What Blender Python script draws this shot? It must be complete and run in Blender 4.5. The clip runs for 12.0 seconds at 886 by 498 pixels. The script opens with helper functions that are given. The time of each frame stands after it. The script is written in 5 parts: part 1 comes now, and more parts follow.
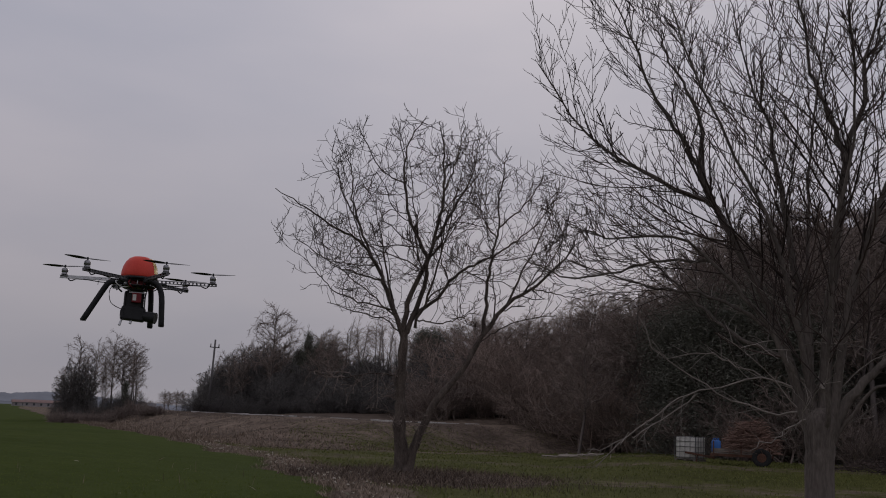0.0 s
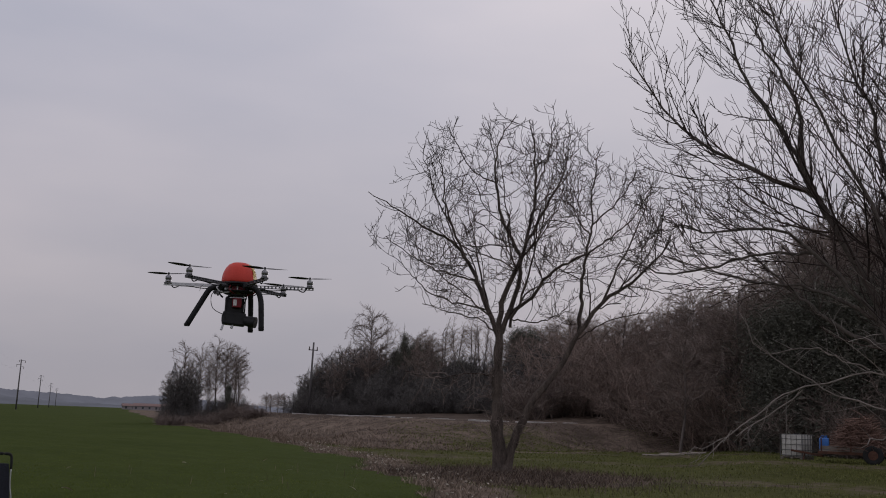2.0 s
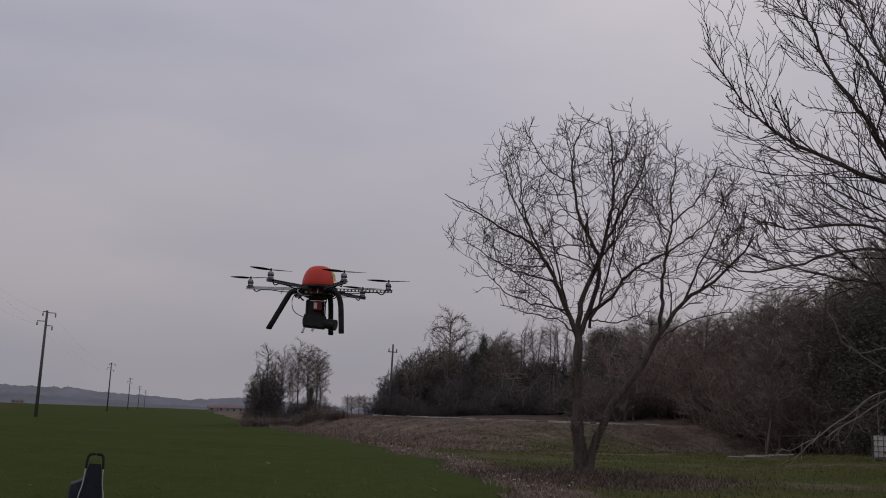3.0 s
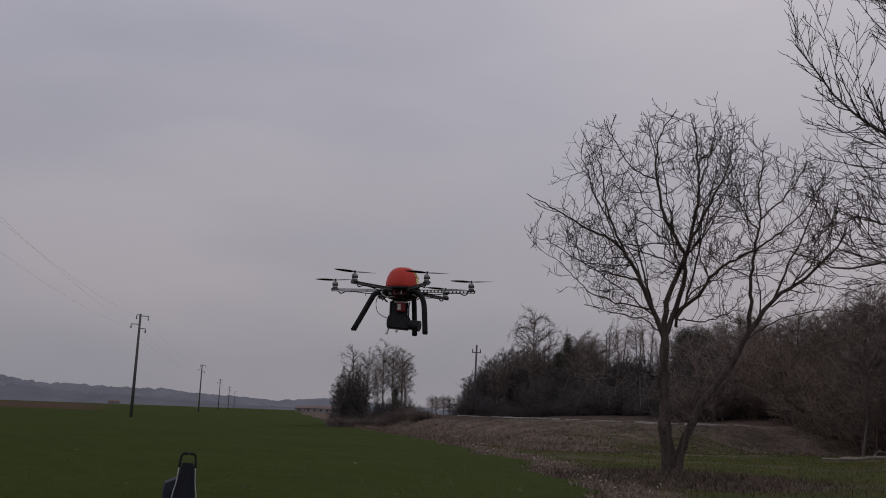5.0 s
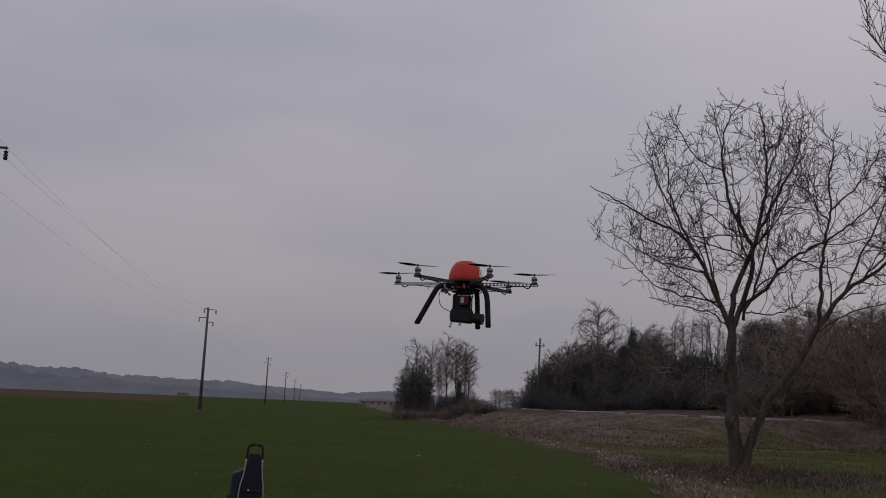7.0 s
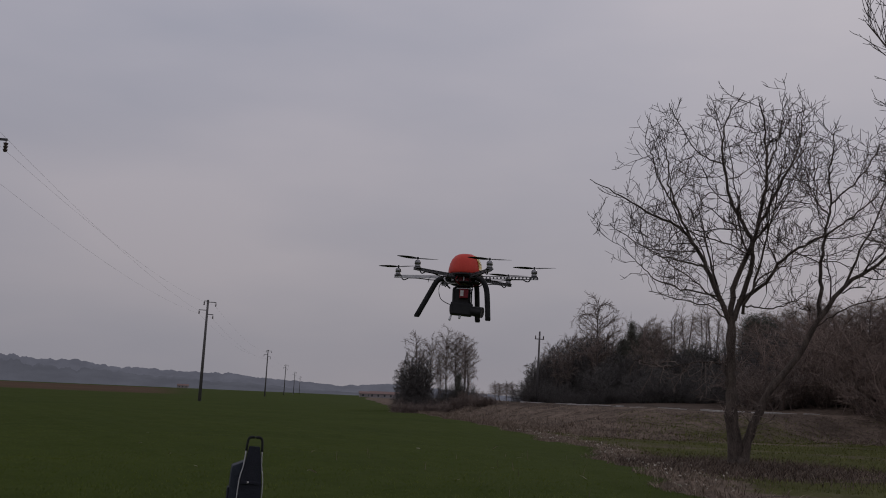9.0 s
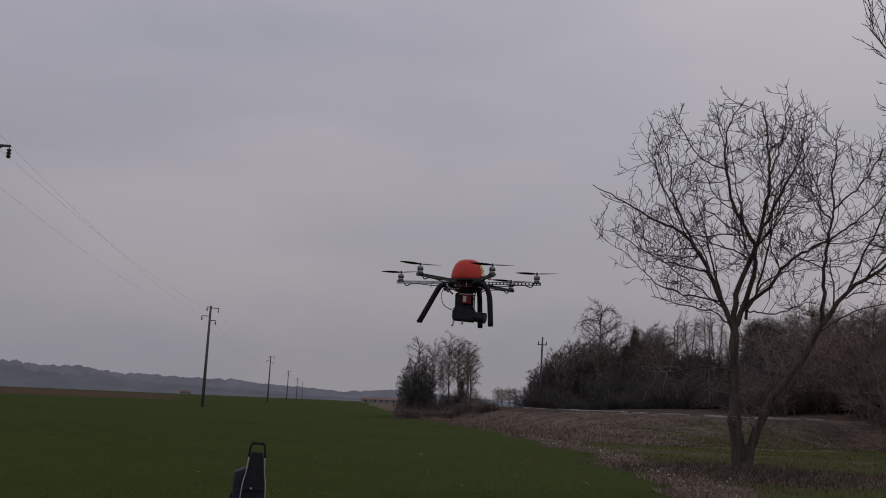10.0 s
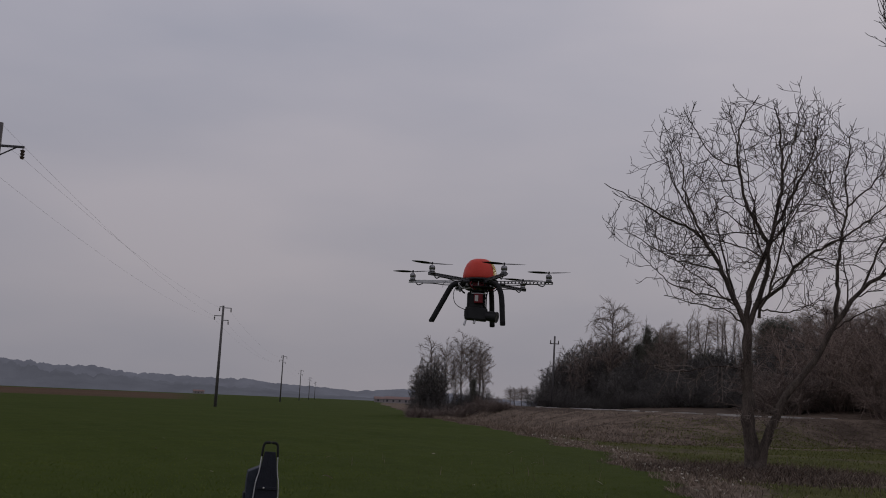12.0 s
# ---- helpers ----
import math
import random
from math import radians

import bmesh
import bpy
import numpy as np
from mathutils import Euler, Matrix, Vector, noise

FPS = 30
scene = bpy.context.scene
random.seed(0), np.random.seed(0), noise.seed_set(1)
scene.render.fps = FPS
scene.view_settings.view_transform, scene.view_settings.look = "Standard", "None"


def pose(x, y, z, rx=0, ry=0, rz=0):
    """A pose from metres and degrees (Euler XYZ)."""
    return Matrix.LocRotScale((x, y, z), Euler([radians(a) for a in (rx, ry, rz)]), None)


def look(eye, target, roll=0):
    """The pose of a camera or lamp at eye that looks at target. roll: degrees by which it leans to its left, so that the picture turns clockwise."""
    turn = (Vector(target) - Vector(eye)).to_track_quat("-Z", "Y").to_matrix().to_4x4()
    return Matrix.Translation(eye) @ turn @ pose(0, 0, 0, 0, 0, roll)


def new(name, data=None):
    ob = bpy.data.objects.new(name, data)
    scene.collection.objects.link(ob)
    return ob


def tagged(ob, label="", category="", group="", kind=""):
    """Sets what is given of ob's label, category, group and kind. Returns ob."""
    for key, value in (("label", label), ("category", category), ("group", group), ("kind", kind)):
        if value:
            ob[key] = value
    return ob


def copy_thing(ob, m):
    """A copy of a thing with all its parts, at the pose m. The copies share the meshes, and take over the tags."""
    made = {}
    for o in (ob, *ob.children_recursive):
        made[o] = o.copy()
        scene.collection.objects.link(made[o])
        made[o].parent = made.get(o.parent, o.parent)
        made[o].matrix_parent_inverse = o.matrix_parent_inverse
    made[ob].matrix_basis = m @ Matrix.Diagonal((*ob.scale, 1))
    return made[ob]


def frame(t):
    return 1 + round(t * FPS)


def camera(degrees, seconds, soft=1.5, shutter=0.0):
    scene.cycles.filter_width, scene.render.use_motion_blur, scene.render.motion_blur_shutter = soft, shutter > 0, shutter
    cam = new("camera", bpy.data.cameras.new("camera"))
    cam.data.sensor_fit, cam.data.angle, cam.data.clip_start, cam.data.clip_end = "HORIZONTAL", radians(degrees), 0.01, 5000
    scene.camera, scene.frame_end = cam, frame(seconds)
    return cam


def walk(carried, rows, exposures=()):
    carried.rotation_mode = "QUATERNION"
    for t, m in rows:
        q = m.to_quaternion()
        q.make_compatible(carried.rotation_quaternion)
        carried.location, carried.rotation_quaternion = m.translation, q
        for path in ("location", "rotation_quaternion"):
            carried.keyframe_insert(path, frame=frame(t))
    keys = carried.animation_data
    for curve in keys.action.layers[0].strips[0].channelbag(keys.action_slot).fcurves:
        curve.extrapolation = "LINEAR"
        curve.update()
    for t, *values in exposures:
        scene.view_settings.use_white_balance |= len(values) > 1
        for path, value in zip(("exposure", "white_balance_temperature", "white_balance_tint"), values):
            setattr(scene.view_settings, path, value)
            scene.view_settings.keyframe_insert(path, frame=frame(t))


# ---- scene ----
# Camera: held at eye height, it only turns.
EYE = (0.0, 0.0, 1.6)
PATH = [  # seconds, tilt, lean, turn
    (0, 99.90, -2.56, -18.63),
    (0.5, 100.13, -2.16, -24.09),
    (1, 100.00, -1.71, -21.28),
    (1.2, 100.09, -1.57, -18.85),
    (1.5, 99.80, -2.00, -16.15),
    (2, 99.67, -2.04, -13.10),
    (2.5, 99.59, -2.03, -10.29),
    (3, 99.59, -2.00, -8.56),
    (3.1, 99.61, -1.92, -8.27),
    (5, 99.45, -2.03, -3.75),
    (5.5, 99.40, -2.02, -2.43),
    (6, 99.34, -2.06, -1.14),
    (6.5, 99.20, -2.13, -0.53),
    (7, 98.93, -2.30, -0.13),
    (7.2, 98.90, -2.31, 0.09),
    (8.8, 98.45, -2.45, -0.19),
    (9, 98.53, -2.45, -0.16),
    (9.5, 98.71, -2.42, -0.09),
    (10, 98.85, -2.40, -0.00),
    (10.5, 98.96, -2.41, 0.06),
    (11, 99.05, -2.37, 0.22),
    (11.5, 99.00, -2.34, 0.44),
    (12, 98.78, -2.33, 0.70),
]
cam = camera(48.07, 12.0, soft=1.0)
walk(cam, [(t, pose(*EYE, a, b, c)) for t, a, b, c in PATH],
     exposures=[(0.0, 0.1), (0.5, 0.42), (1.0, 0.56), (1.5, 0.52), (2.0, 0.35), (2.5, 0.25), (3.0, 0.17), (5.0, 0.03), (6.0, 0.0), (12.0, 0.0)])

# ---- sky and light: a closed winter overcast, a faint glow low in the north-east ----
GLOW_AZ = 27.0
world = bpy.data.worlds.new("overcast_sky")
scene.world = world
world.use_nodes = True
wn, wl = world.node_tree.nodes, world.node_tree.links
wn.clear()
w_out = wn.new("ShaderNodeOutputWorld")
w_bg = wn.new("ShaderNodeBackground")
w_sky = wn.new("ShaderNodeTexSky")
w_sky.sky_type = "NISHITA"
w_sky.sun_disc = False
w_sky.sun_elevation = radians(32)
w_sky.sun_rotation = radians(GLOW_AZ)
w_sky.air_density, w_sky.dust_density = 1.0, 4.0
w_co = wn.new("ShaderNodeTexCoord")
w_map = wn.new("ShaderNodeMapping")
w_map.inputs["Scale"].default_value = (1.0, 1.0, 3.2)
w_noise = wn.new("ShaderNodeTexNoise")
w_noise.inputs["Scale"].default_value = 1.9
w_noise.inputs["Detail"].default_value = 5.0
w_noise.inputs["Roughness"].default_value = 0.45
w_ramp = wn.new("ShaderNodeValToRGB")
w_ramp.color_ramp.elements[0].position, w_ramp.color_ramp.elements[1].position = 0.34, 0.68
w_ramp.color_ramp.elements[0].color = (0.32, 0.322, 0.384, 1)
w_ramp.color_ramp.elements[1].color = (0.42, 0.398, 0.445, 1)
w_dim = wn.new("ShaderNodeMix")
w_dim.data_type = "RGBA"
w_dim.blend_type = "MULTIPLY"
w_dim.inputs[0].default_value = 1.0
w_dim.inputs[7].default_value = (0.06, 0.06, 0.06, 1)
w_mix = wn.new("ShaderNodeMix")
w_mix.data_type = "RGBA"
w_mix.inputs[0].default_value = 0.97
wl.new(w_co.outputs["Generated"], w_map.inputs["Vector"])
wl.new(w_map.outputs["Vector"], w_noise.inputs["Vector"])
wl.new(w_noise.outputs["Fac"], w_ramp.inputs["Fac"])
wl.new(w_sky.outputs["Color"], w_dim.inputs[6])
wl.new(w_dim.outputs[2], w_mix.inputs[6])
wl.new(w_ramp.outputs["Color"], w_mix.inputs[7])
# an overcast sky grows brighter from the horizon upwards
w_sep = wn.new("ShaderNodeSeparateXYZ")
wl.new(w_co.outputs["Generated"], w_sep.inputs[0])
w_lift = wn.new("ShaderNodeMapRange")
w_lift.inputs["From Min"].default_value, w_lift.inputs["From Max"].default_value = 0.0, 0.42
w_lift.inputs["To Min"].default_value, w_lift.inputs["To Max"].default_value = 0.755, 1.1
wl.new(w_sep.outputs["Z"], w_lift.inputs["Value"])
w_warm = wn.new("ShaderNodeMix")
w_warm.data_type = "RGBA"
w_warm.inputs[6].default_value, w_warm.inputs[7].default_value = (1.0, 0.978, 0.945, 1), (1.0, 1.0, 1.0, 1)
w_high = wn.new("ShaderNodeMapRange")
w_high.inputs["From Min"].default_value, w_high.inputs["From Max"].default_value = 0.0, 0.3
wl.new(w_sep.outputs["Z"], w_high.inputs["Value"])
wl.new(w_high.outputs["Result"], w_warm.inputs[0])
w_side = wn.new("ShaderNodeVectorMath")
w_side.operation = "DOT_PRODUCT"
w_side.inputs[1].default_value = (math.sin(radians(GLOW_AZ)) * 0.97, math.cos(radians(GLOW_AZ)) * 0.97, 0.24)
wl.new(w_co.outputs["Generated"], w_side.inputs[0])
w_veil = wn.new("ShaderNodeMapRange")
w_veil.interpolation_type = "SMOOTHSTEP"
w_veil.inputs["From Min"].default_value, w_veil.inputs["From Max"].default_value = 0.86, 1.0
w_veil.inputs["To Min"].default_value, w_veil.inputs["To Max"].default_value = 1.0, 1.03
wl.new(w_side.outputs["Value"], w_veil.inputs["Value"])
w_glow = wn.new("ShaderNodeMath")
w_glow.operation = "MULTIPLY"
wl.new(w_lift.outputs["Result"], w_glow.inputs[0])
wl.new(w_veil.outputs["Result"], w_glow.inputs[1])
w_tint = wn.new("ShaderNodeMix")
w_tint.data_type, w_tint.blend_type = "RGBA", "MULTIPLY"
w_tint.inputs[0].default_value = 1.0
wl.new(w_mix.outputs[2], w_tint.inputs[6])
wl.new(w_warm.outputs[2], w_tint.inputs[7])
w_grad = wn.new("ShaderNodeMix")
w_grad.data_type, w_grad.blend_type = "RGBA", "MULTIPLY"
w_grad.inputs[0].default_value = 1.0
wl.new(w_tint.outputs[2], w_grad.inputs[6])
wl.new(w_glow.outputs[0], w_grad.inputs[7])
wl.new(w_grad.outputs[2], w_bg.inputs["Color"])
w_bg.inputs["Strength"].default_value = 1.0
wl.new(w_bg.outputs["Background"], w_out.inputs["Surface"])

sun = new("sun", bpy.data.lights.new("sun", "SUN"))
sun.data.energy, sun.data.angle, sun.data.color = 0.5, radians(25), (1.0, 0.93, 0.88)
sun.matrix_world = look((40 * math.sin(radians(GLOW_AZ)), 40 * math.cos(radians(GLOW_AZ)), 14), (0, 0, 0))
scene.view_settings.exposure = 0.0


# ---- materials ----
def material(name, low, high, scale=6.0, rough=0.9, bump=0.3, metal=0.0, stretch=(1, 1, 1), fine=9.0, spread=0.0, coords="Object",
             bump_size=0.02, gloss=0.3):
    """Two-scale noise between two colours, with relief; spread: how far the pieces differ."""
    m = bpy.data.materials.new(name)
    m.use_nodes = True
    n, l = m.node_tree.nodes, m.node_tree.links
    b = n["Principled BSDF"]
    b.inputs["Roughness"].default_value, b.inputs["Metallic"].default_value = rough, metal
    b.inputs["Specular IOR Level"].default_value = gloss
    co, mp = n.new("ShaderNodeTexCoord"), n.new("ShaderNodeMapping")
    mp.inputs["Scale"].default_value = stretch
    l.new(co.outputs[coords], mp.inputs["Vector"])
    a, c = n.new("ShaderNodeTexNoise"), n.new("ShaderNodeTexNoise")
    a.inputs["Scale"].default_value, c.inputs["Scale"].default_value = scale, scale * fine
    a.inputs["Detail"].default_value, c.inputs["Detail"].default_value = 4, 6
    l.new(mp.outputs["Vector"], a.inputs["Vector"])
    l.new(mp.outputs["Vector"], c.inputs["Vector"])
    mid = n.new("ShaderNodeMix")
    mid.inputs[0].default_value = 0.45
    l.new(a.outputs["Fac"], mid.inputs[2])
    l.new(c.outputs["Fac"], mid.inputs[3])
    fac = mid.outputs[0]
    if spread:
        g = n.new("ShaderNodeNewGeometry")
        mul = n.new("ShaderNodeMath")
        mul.operation = "MULTIPLY_ADD"
        mul.inputs[1].default_value, mul.inputs[2].default_value = spread, -spread / 2
        l.new(g.outputs["Random Per Island"], mul.inputs[0])
        add = n.new("ShaderNodeMath")
        add.operation = "ADD"
        l.new(fac, add.inputs[0])
        l.new(mul.outputs[0], add.inputs[1])
        fac = add.outputs[0]
    r = n.new("ShaderNodeValToRGB")
    r.color_ramp.elements[0].position, r.color_ramp.elements[1].position = 0.33, 0.67
    r.color_ramp.elements[0].color, r.color_ramp.elements[1].color = (*low, 1), (*high, 1)
    l.new(fac, r.inputs["Fac"])
    l.new(r.outputs["Color"], b.inputs["Base Color"])
    if bump:
        bp = n.new("ShaderNodeBump")
        bp.inputs["Strength"].default_value, bp.inputs["Distance"].default_value = bump, bump_size
        l.new(c.outputs["Fac"], bp.inputs["Height"])
        l.new(bp.outputs["Normal"], b.inputs["Normal"])
    return m


BARK = material("walnut_bark", (0.026, 0.02, 0.017), (0.165, 0.133, 0.112), 6.0, 0.95, 1.0, stretch=(1, 1, 0.25), bump_size=0.04)
BARK_LIMB = material("dark_limb_bark", (0.058, 0.049, 0.043), (0.17, 0.145, 0.127), 4.0, 0.95, 0.9, stretch=(1, 1, 0.3), bump_size=0.02)
BARK_PALE = material("smooth_grey_bark", (0.075, 0.063, 0.055), (0.20, 0.17, 0.15), 4.0, 0.95, 0.9, stretch=(1, 1, 0.22), bump_size=0.03)
TWIG = material("twig_bark", (0.03, 0.022, 0.019), (0.085, 0.062, 0.054), 2.0, 0.9, 0, spread=0.5)
TWIG_PALE = material("pale_twig_bark", (0.15, 0.13, 0.115), (0.30, 0.265, 0.235), 2.0, 0.85, 0, spread=0.6)
TWIG_RED = material("reddish_twig_bark", (0.165, 0.127, 0.106), (0.30, 0.23, 0.193), 1.2, 0.9, 0, spread=0.6)
HEAP_TWIG = material("reddish_brushwood", (0.12, 0.075, 0.058), (0.26, 0.165, 0.13), 1.2, 0.9, 0, spread=0.6)
WOOD_TWIG = material("woodland_twig_bark", (0.135, 0.107, 0.092), (0.27, 0.216, 0.186), 0.5, 0.9, 0, spread=0.5)
THICKET_TWIG = material("thicket_twig_bark", (0.082, 0.077, 0.073), (0.16, 0.149, 0.139), 0.5, 0.9, 0, spread=0.5)
WOOD_BARK = material("woodland_bark", (0.08, 0.069, 0.063), (0.20, 0.17, 0.155), 1.5, 0.95, 0.4, stretch=(1, 1, 0.3))
IVY = material("ivy_leaves", (0.105, 0.105, 0.087), (0.165, 0.165, 0.133), 1.0, 0.8, 0, spread=0.3, gloss=0.1)
CROP = material("wheat_blades", (0.088, 0.122, 0.022), (0.15, 0.18, 0.042), 0.3, 0.9, 0, spread=0.35, gloss=0.05)
STRAW = material("dry_grass_blades", (0.12, 0.092, 0.068), (0.30, 0.235, 0.18), 0.35, 0.9, 0, spread=0.8)
WEED = material("dead_weed_stems", (0.062, 0.047, 0.037), (0.17, 0.126, 0.099), 0.35, 0.9, 0, spread=0.8)
BANK_STRAW = material("dull_bank_grass", (0.085, 0.064, 0.05), (0.26, 0.20, 0.157), 0.3, 0.9, 0, spread=0.7)
LAWN = material("lawn_blades", (0.085, 0.096, 0.026), (0.165, 0.172, 0.052), 0.4, 0.8, 0, spread=0.6)
DEAD_LEAF = material("pale_dead_leaf", (0.32, 0.28, 0.22), (0.60, 0.56, 0.48), 9.0, 0.8, 0.2, spread=0.5)
POLE_WOOD = material("weathered_pole", (0.085, 0.08, 0.08), (0.16, 0.15, 0.147), 2.0, 0.9, 0.3, stretch=(4, 4, 0.3))
STEEL_DARK = material("dark_galvanised_steel", (0.06, 0.06, 0.065), (0.13, 0.13, 0.135), 8.0, 0.6, 0.1, 0.6)
WIRE = material("power_wire", (0.10, 0.10, 0.11), (0.16, 0.16, 0.17), 5.0, 0.5, 0, 0.7)
PORCELAIN = material("brown_insulator", (0.06, 0.04, 0.035), (0.11, 0.08, 0.07), 9.0, 0.3, 0)
CONCRETE = material("pale_concrete", (0.30, 0.285, 0.265), (0.58, 0.56, 0.53), 0.25, 0.9, 0.4)
ASPHALT = material("worn_asphalt", (0.045, 0.045, 0.047), (0.075, 0.073, 0.072), 0.8, 0.9, 0.4)


def ground_material():
    """One sheet of earth: crop, verge, lawn, ploughed soil, told apart by what grows where."""
    m = bpy.data.materials.new("ground_cover")
    m.use_nodes = True
    n, l = m.node_tree.nodes, m.node_tree.links
    b = n["Principled BSDF"]
    b.inputs["Roughness"].default_value = 0.95
    b.inputs["Specular IOR Level"].default_value = 0.02
    co = n.new("ShaderNodeTexCoord")

    def noise_at(scale, detail=5.0, rough=0.6):
        t = n.new("ShaderNodeTexNoise")
        t.inputs["Scale"].default_value, t.inputs["Detail"].default_value, t.inputs["Roughness"].default_value = scale, detail, rough
        l.new(co.outputs["Object"], t.inputs["Vector"])
        return t.outputs["Fac"]

    def cover(low, high, scale, fine):
        r = n.new("ShaderNodeValToRGB")
        r.color_ramp.elements[0].position, r.color_ramp.elements[1].position = 0.36, 0.64
        r.color_ramp.elements[0].color, r.color_ramp.elements[1].color = (*low, 1), (*high, 1)
        mx = n.new("ShaderNodeMix")
        mx.inputs[0].default_value = 0.5
        l.new(noise_at(scale), mx.inputs[2])
        l.new(noise_at(fine), mx.inputs[3])
        l.new(mx.outputs[0], r.inputs["Fac"])
        return r.outputs["Color"]

    colour = cover((0.055, 0.043, 0.034), (0.22, 0.17, 0.134), 0.45, 2.2)
    edge = noise_at(0.9, 6.0, 0.7)
    for key, paint in (("lawn", cover((0.045, 0.048, 0.014), (0.085, 0.088, 0.027), 0.22, 2.5)),
                       ("crop", cover((0.035, 0.051, 0.0095), (0.054, 0.072, 0.0145), 0.12, 2.0)),
                       ("soil", cover((0.07, 0.044, 0.032), (0.125, 0.075, 0.054), 0.02, 0.4)),
                       ("litter", cover((0.05, 0.039, 0.032), (0.12, 0.092, 0.074), 0.5, 5.0))):
        at = n.new("ShaderNodeAttribute")
        at.attribute_name = key
        s = n.new("ShaderNodeMath")
        s.operation = "ADD"
        l.new(at.outputs["Fac"], s.inputs[0])
        l.new(edge, s.inputs[1])
        mr = n.new("ShaderNodeMapRange")
        mr.inputs["From Min"].default_value, mr.inputs["From Max"].default_value = 0.88, 1.12
        l.new(s.outputs[0], mr.inputs["Value"])
        mx = n.new("ShaderNodeMix")
        mx.data_type = "RGBA"
        l.new(mr.outputs["Result"], mx.inputs[0])
        l.new(colour, mx.inputs[6])
        l.new(paint, mx.inputs[7])
        colour = mx.outputs[2]
    l.new(colour, b.inputs["Base Color"])
    bp = n.new("ShaderNodeBump")
    bp.inputs["Strength"].default_value, bp.inputs["Distance"].default_value = 0.7, 0.06
    l.new(noise_at(7.0), bp.inputs["Height"])
    l.new(bp.outputs["Normal"], b.inputs["Normal"])
    return m


GROUND = ground_material()


# ---- building helpers ----
def mesh_object(name, verts, faces, mat, parent=None, smooth=False):
    me = bpy.data.meshes.new(name)
    me.from_pydata(verts, [], faces)
    me.materials.append(mat)
    if smooth:
        me.polygons.foreach_set("use_smooth", [True] * len(me.polygons))
    ob = new(name, me)
    ob.parent = parent
    return ob


def part(name, bm, mat, parent=None, label="", smooth=False):
    me = bpy.data.meshes.new(name)
    bmesh.ops.recalc_face_normals(bm, faces=bm.faces)
    bm.to_mesh(me)
    bm.free()
    me.materials.append(mat)
    if smooth:
        me.polygons.foreach_set("use_smooth", [True] * len(me.polygons))
    ob = new(name, me)
    ob.parent = parent
    return tagged(ob, label)


def empty(name, m, label, category, group="", kind=""):
    ob = new(name)
    ob.matrix_basis = m
    return tagged(ob, label, category, group, kind)


def box(size, at=(0, 0, 0), bevel=0.0, turn=(0, 0, 0), bm=None):
    bm = bm or bmesh.new()
    made = bmesh.ops.create_cube(bm, size=1.0)["verts"]
    bmesh.ops.transform(bm, matrix=pose(*at, *turn) @ Matrix.Diagonal((*size, 1)), verts=made)
    if bevel:
        edges = list({e for v in made for e in v.link_edges})
        bmesh.ops.bevel(bm, geom=edges, offset=bevel, segments=2, affect="EDGES", profile=0.5)
    return bm


def rod(a, b, r0, r1=None, sides=10, bm=None):
    """A round bar from a to b."""
    bm = bm or bmesh.new()
    a, b = Vector(a), Vector(b)
    r1 = r0 if r1 is None else r1
    made = bmesh.ops.create_cone(bm, cap_ends=True, segments=sides, radius1=r0, radius2=r1, depth=(b - a).length)["verts"]
    turn = (b - a).to_track_quat("Z", "Y").to_matrix().to_4x4()
    bmesh.ops.transform(bm, matrix=Matrix.Translation((a + b) / 2) @ turn, verts=made)
    return bm


def unit(v):
    return v / np.maximum(np.linalg.norm(v, axis=-1, keepdims=True), 1e-9)


def tubes(P, R, sides):
    """Verts and faces of round tapered branches; P: branches x points x 3, R: branches x points."""
    B, n, _ = P.shape
    T = np.empty_like(P)
    T[:, 1:-1] = P[:, 2:] - P[:, :-2]
    T[:, 0], T[:, -1] = P[:, 1] - P[:, 0], P[:, -1] - P[:, -2]
    T = unit(T)
    ref = np.where(np.abs(T[:, :1, 2:3]) > 0.9, np.array([1.0, 0, 0]), np.array([0, 0, 1.0]))
    U = unit(np.cross(T, np.broadcast_to(ref, T.shape)))
    V = np.cross(T, U)
    a = np.arange(sides) * 2 * np.pi / sides
    ring = P[:, :, None] + R[:, :, None, None] * (U[:, :, None] * np.cos(a)[:, None] + V[:, :, None] * np.sin(a)[:, None])
    i = np.arange(B * n * sides).reshape(B, n, sides)
    j = np.roll(i, -1, axis=2)
    F = np.stack([i[:, :-1], j[:, :-1], j[:, 1:], i[:, 1:]], -1).reshape(-1, 4)
    return ring.reshape(-1, 3), F


def tube_object(name, sets, mat, parent=None, smooth=True):
    """One mesh out of several sets of branches (P, R, sides)."""
    vs, fs, base = [], [], 0
    for P, R, sides in sets:
        v, f = tubes(P, R, sides)
        vs.append(v)
        fs.append(f + base)
        base += len(v)
    return mesh_object(name, np.concatenate(vs).tolist(), np.concatenate(fs).tolist(), mat, parent, smooth)


def spline(ctrl, n):
    """A smooth curve through control points."""
    c = np.asarray(ctrl, float)
    c = np.vstack([2 * c[0] - c[1], c, 2 * c[-1] - c[-2]])
    m = len(c) - 3
    out = []
    for s in np.linspace(0, m, n):
        i = min(int(s), m - 1)
        t = s - i
        p0, p1, p2, p3 = c[i:i + 4]
        out.append(0.5 * (2 * p1 + (p2 - p0) * t + (2 * p0 - 5 * p1 + 4 * p2 - p3) * t * t + (3 * p1 - p0 - 3 * p2 + p3) * t ** 3))
    return np.array(out)


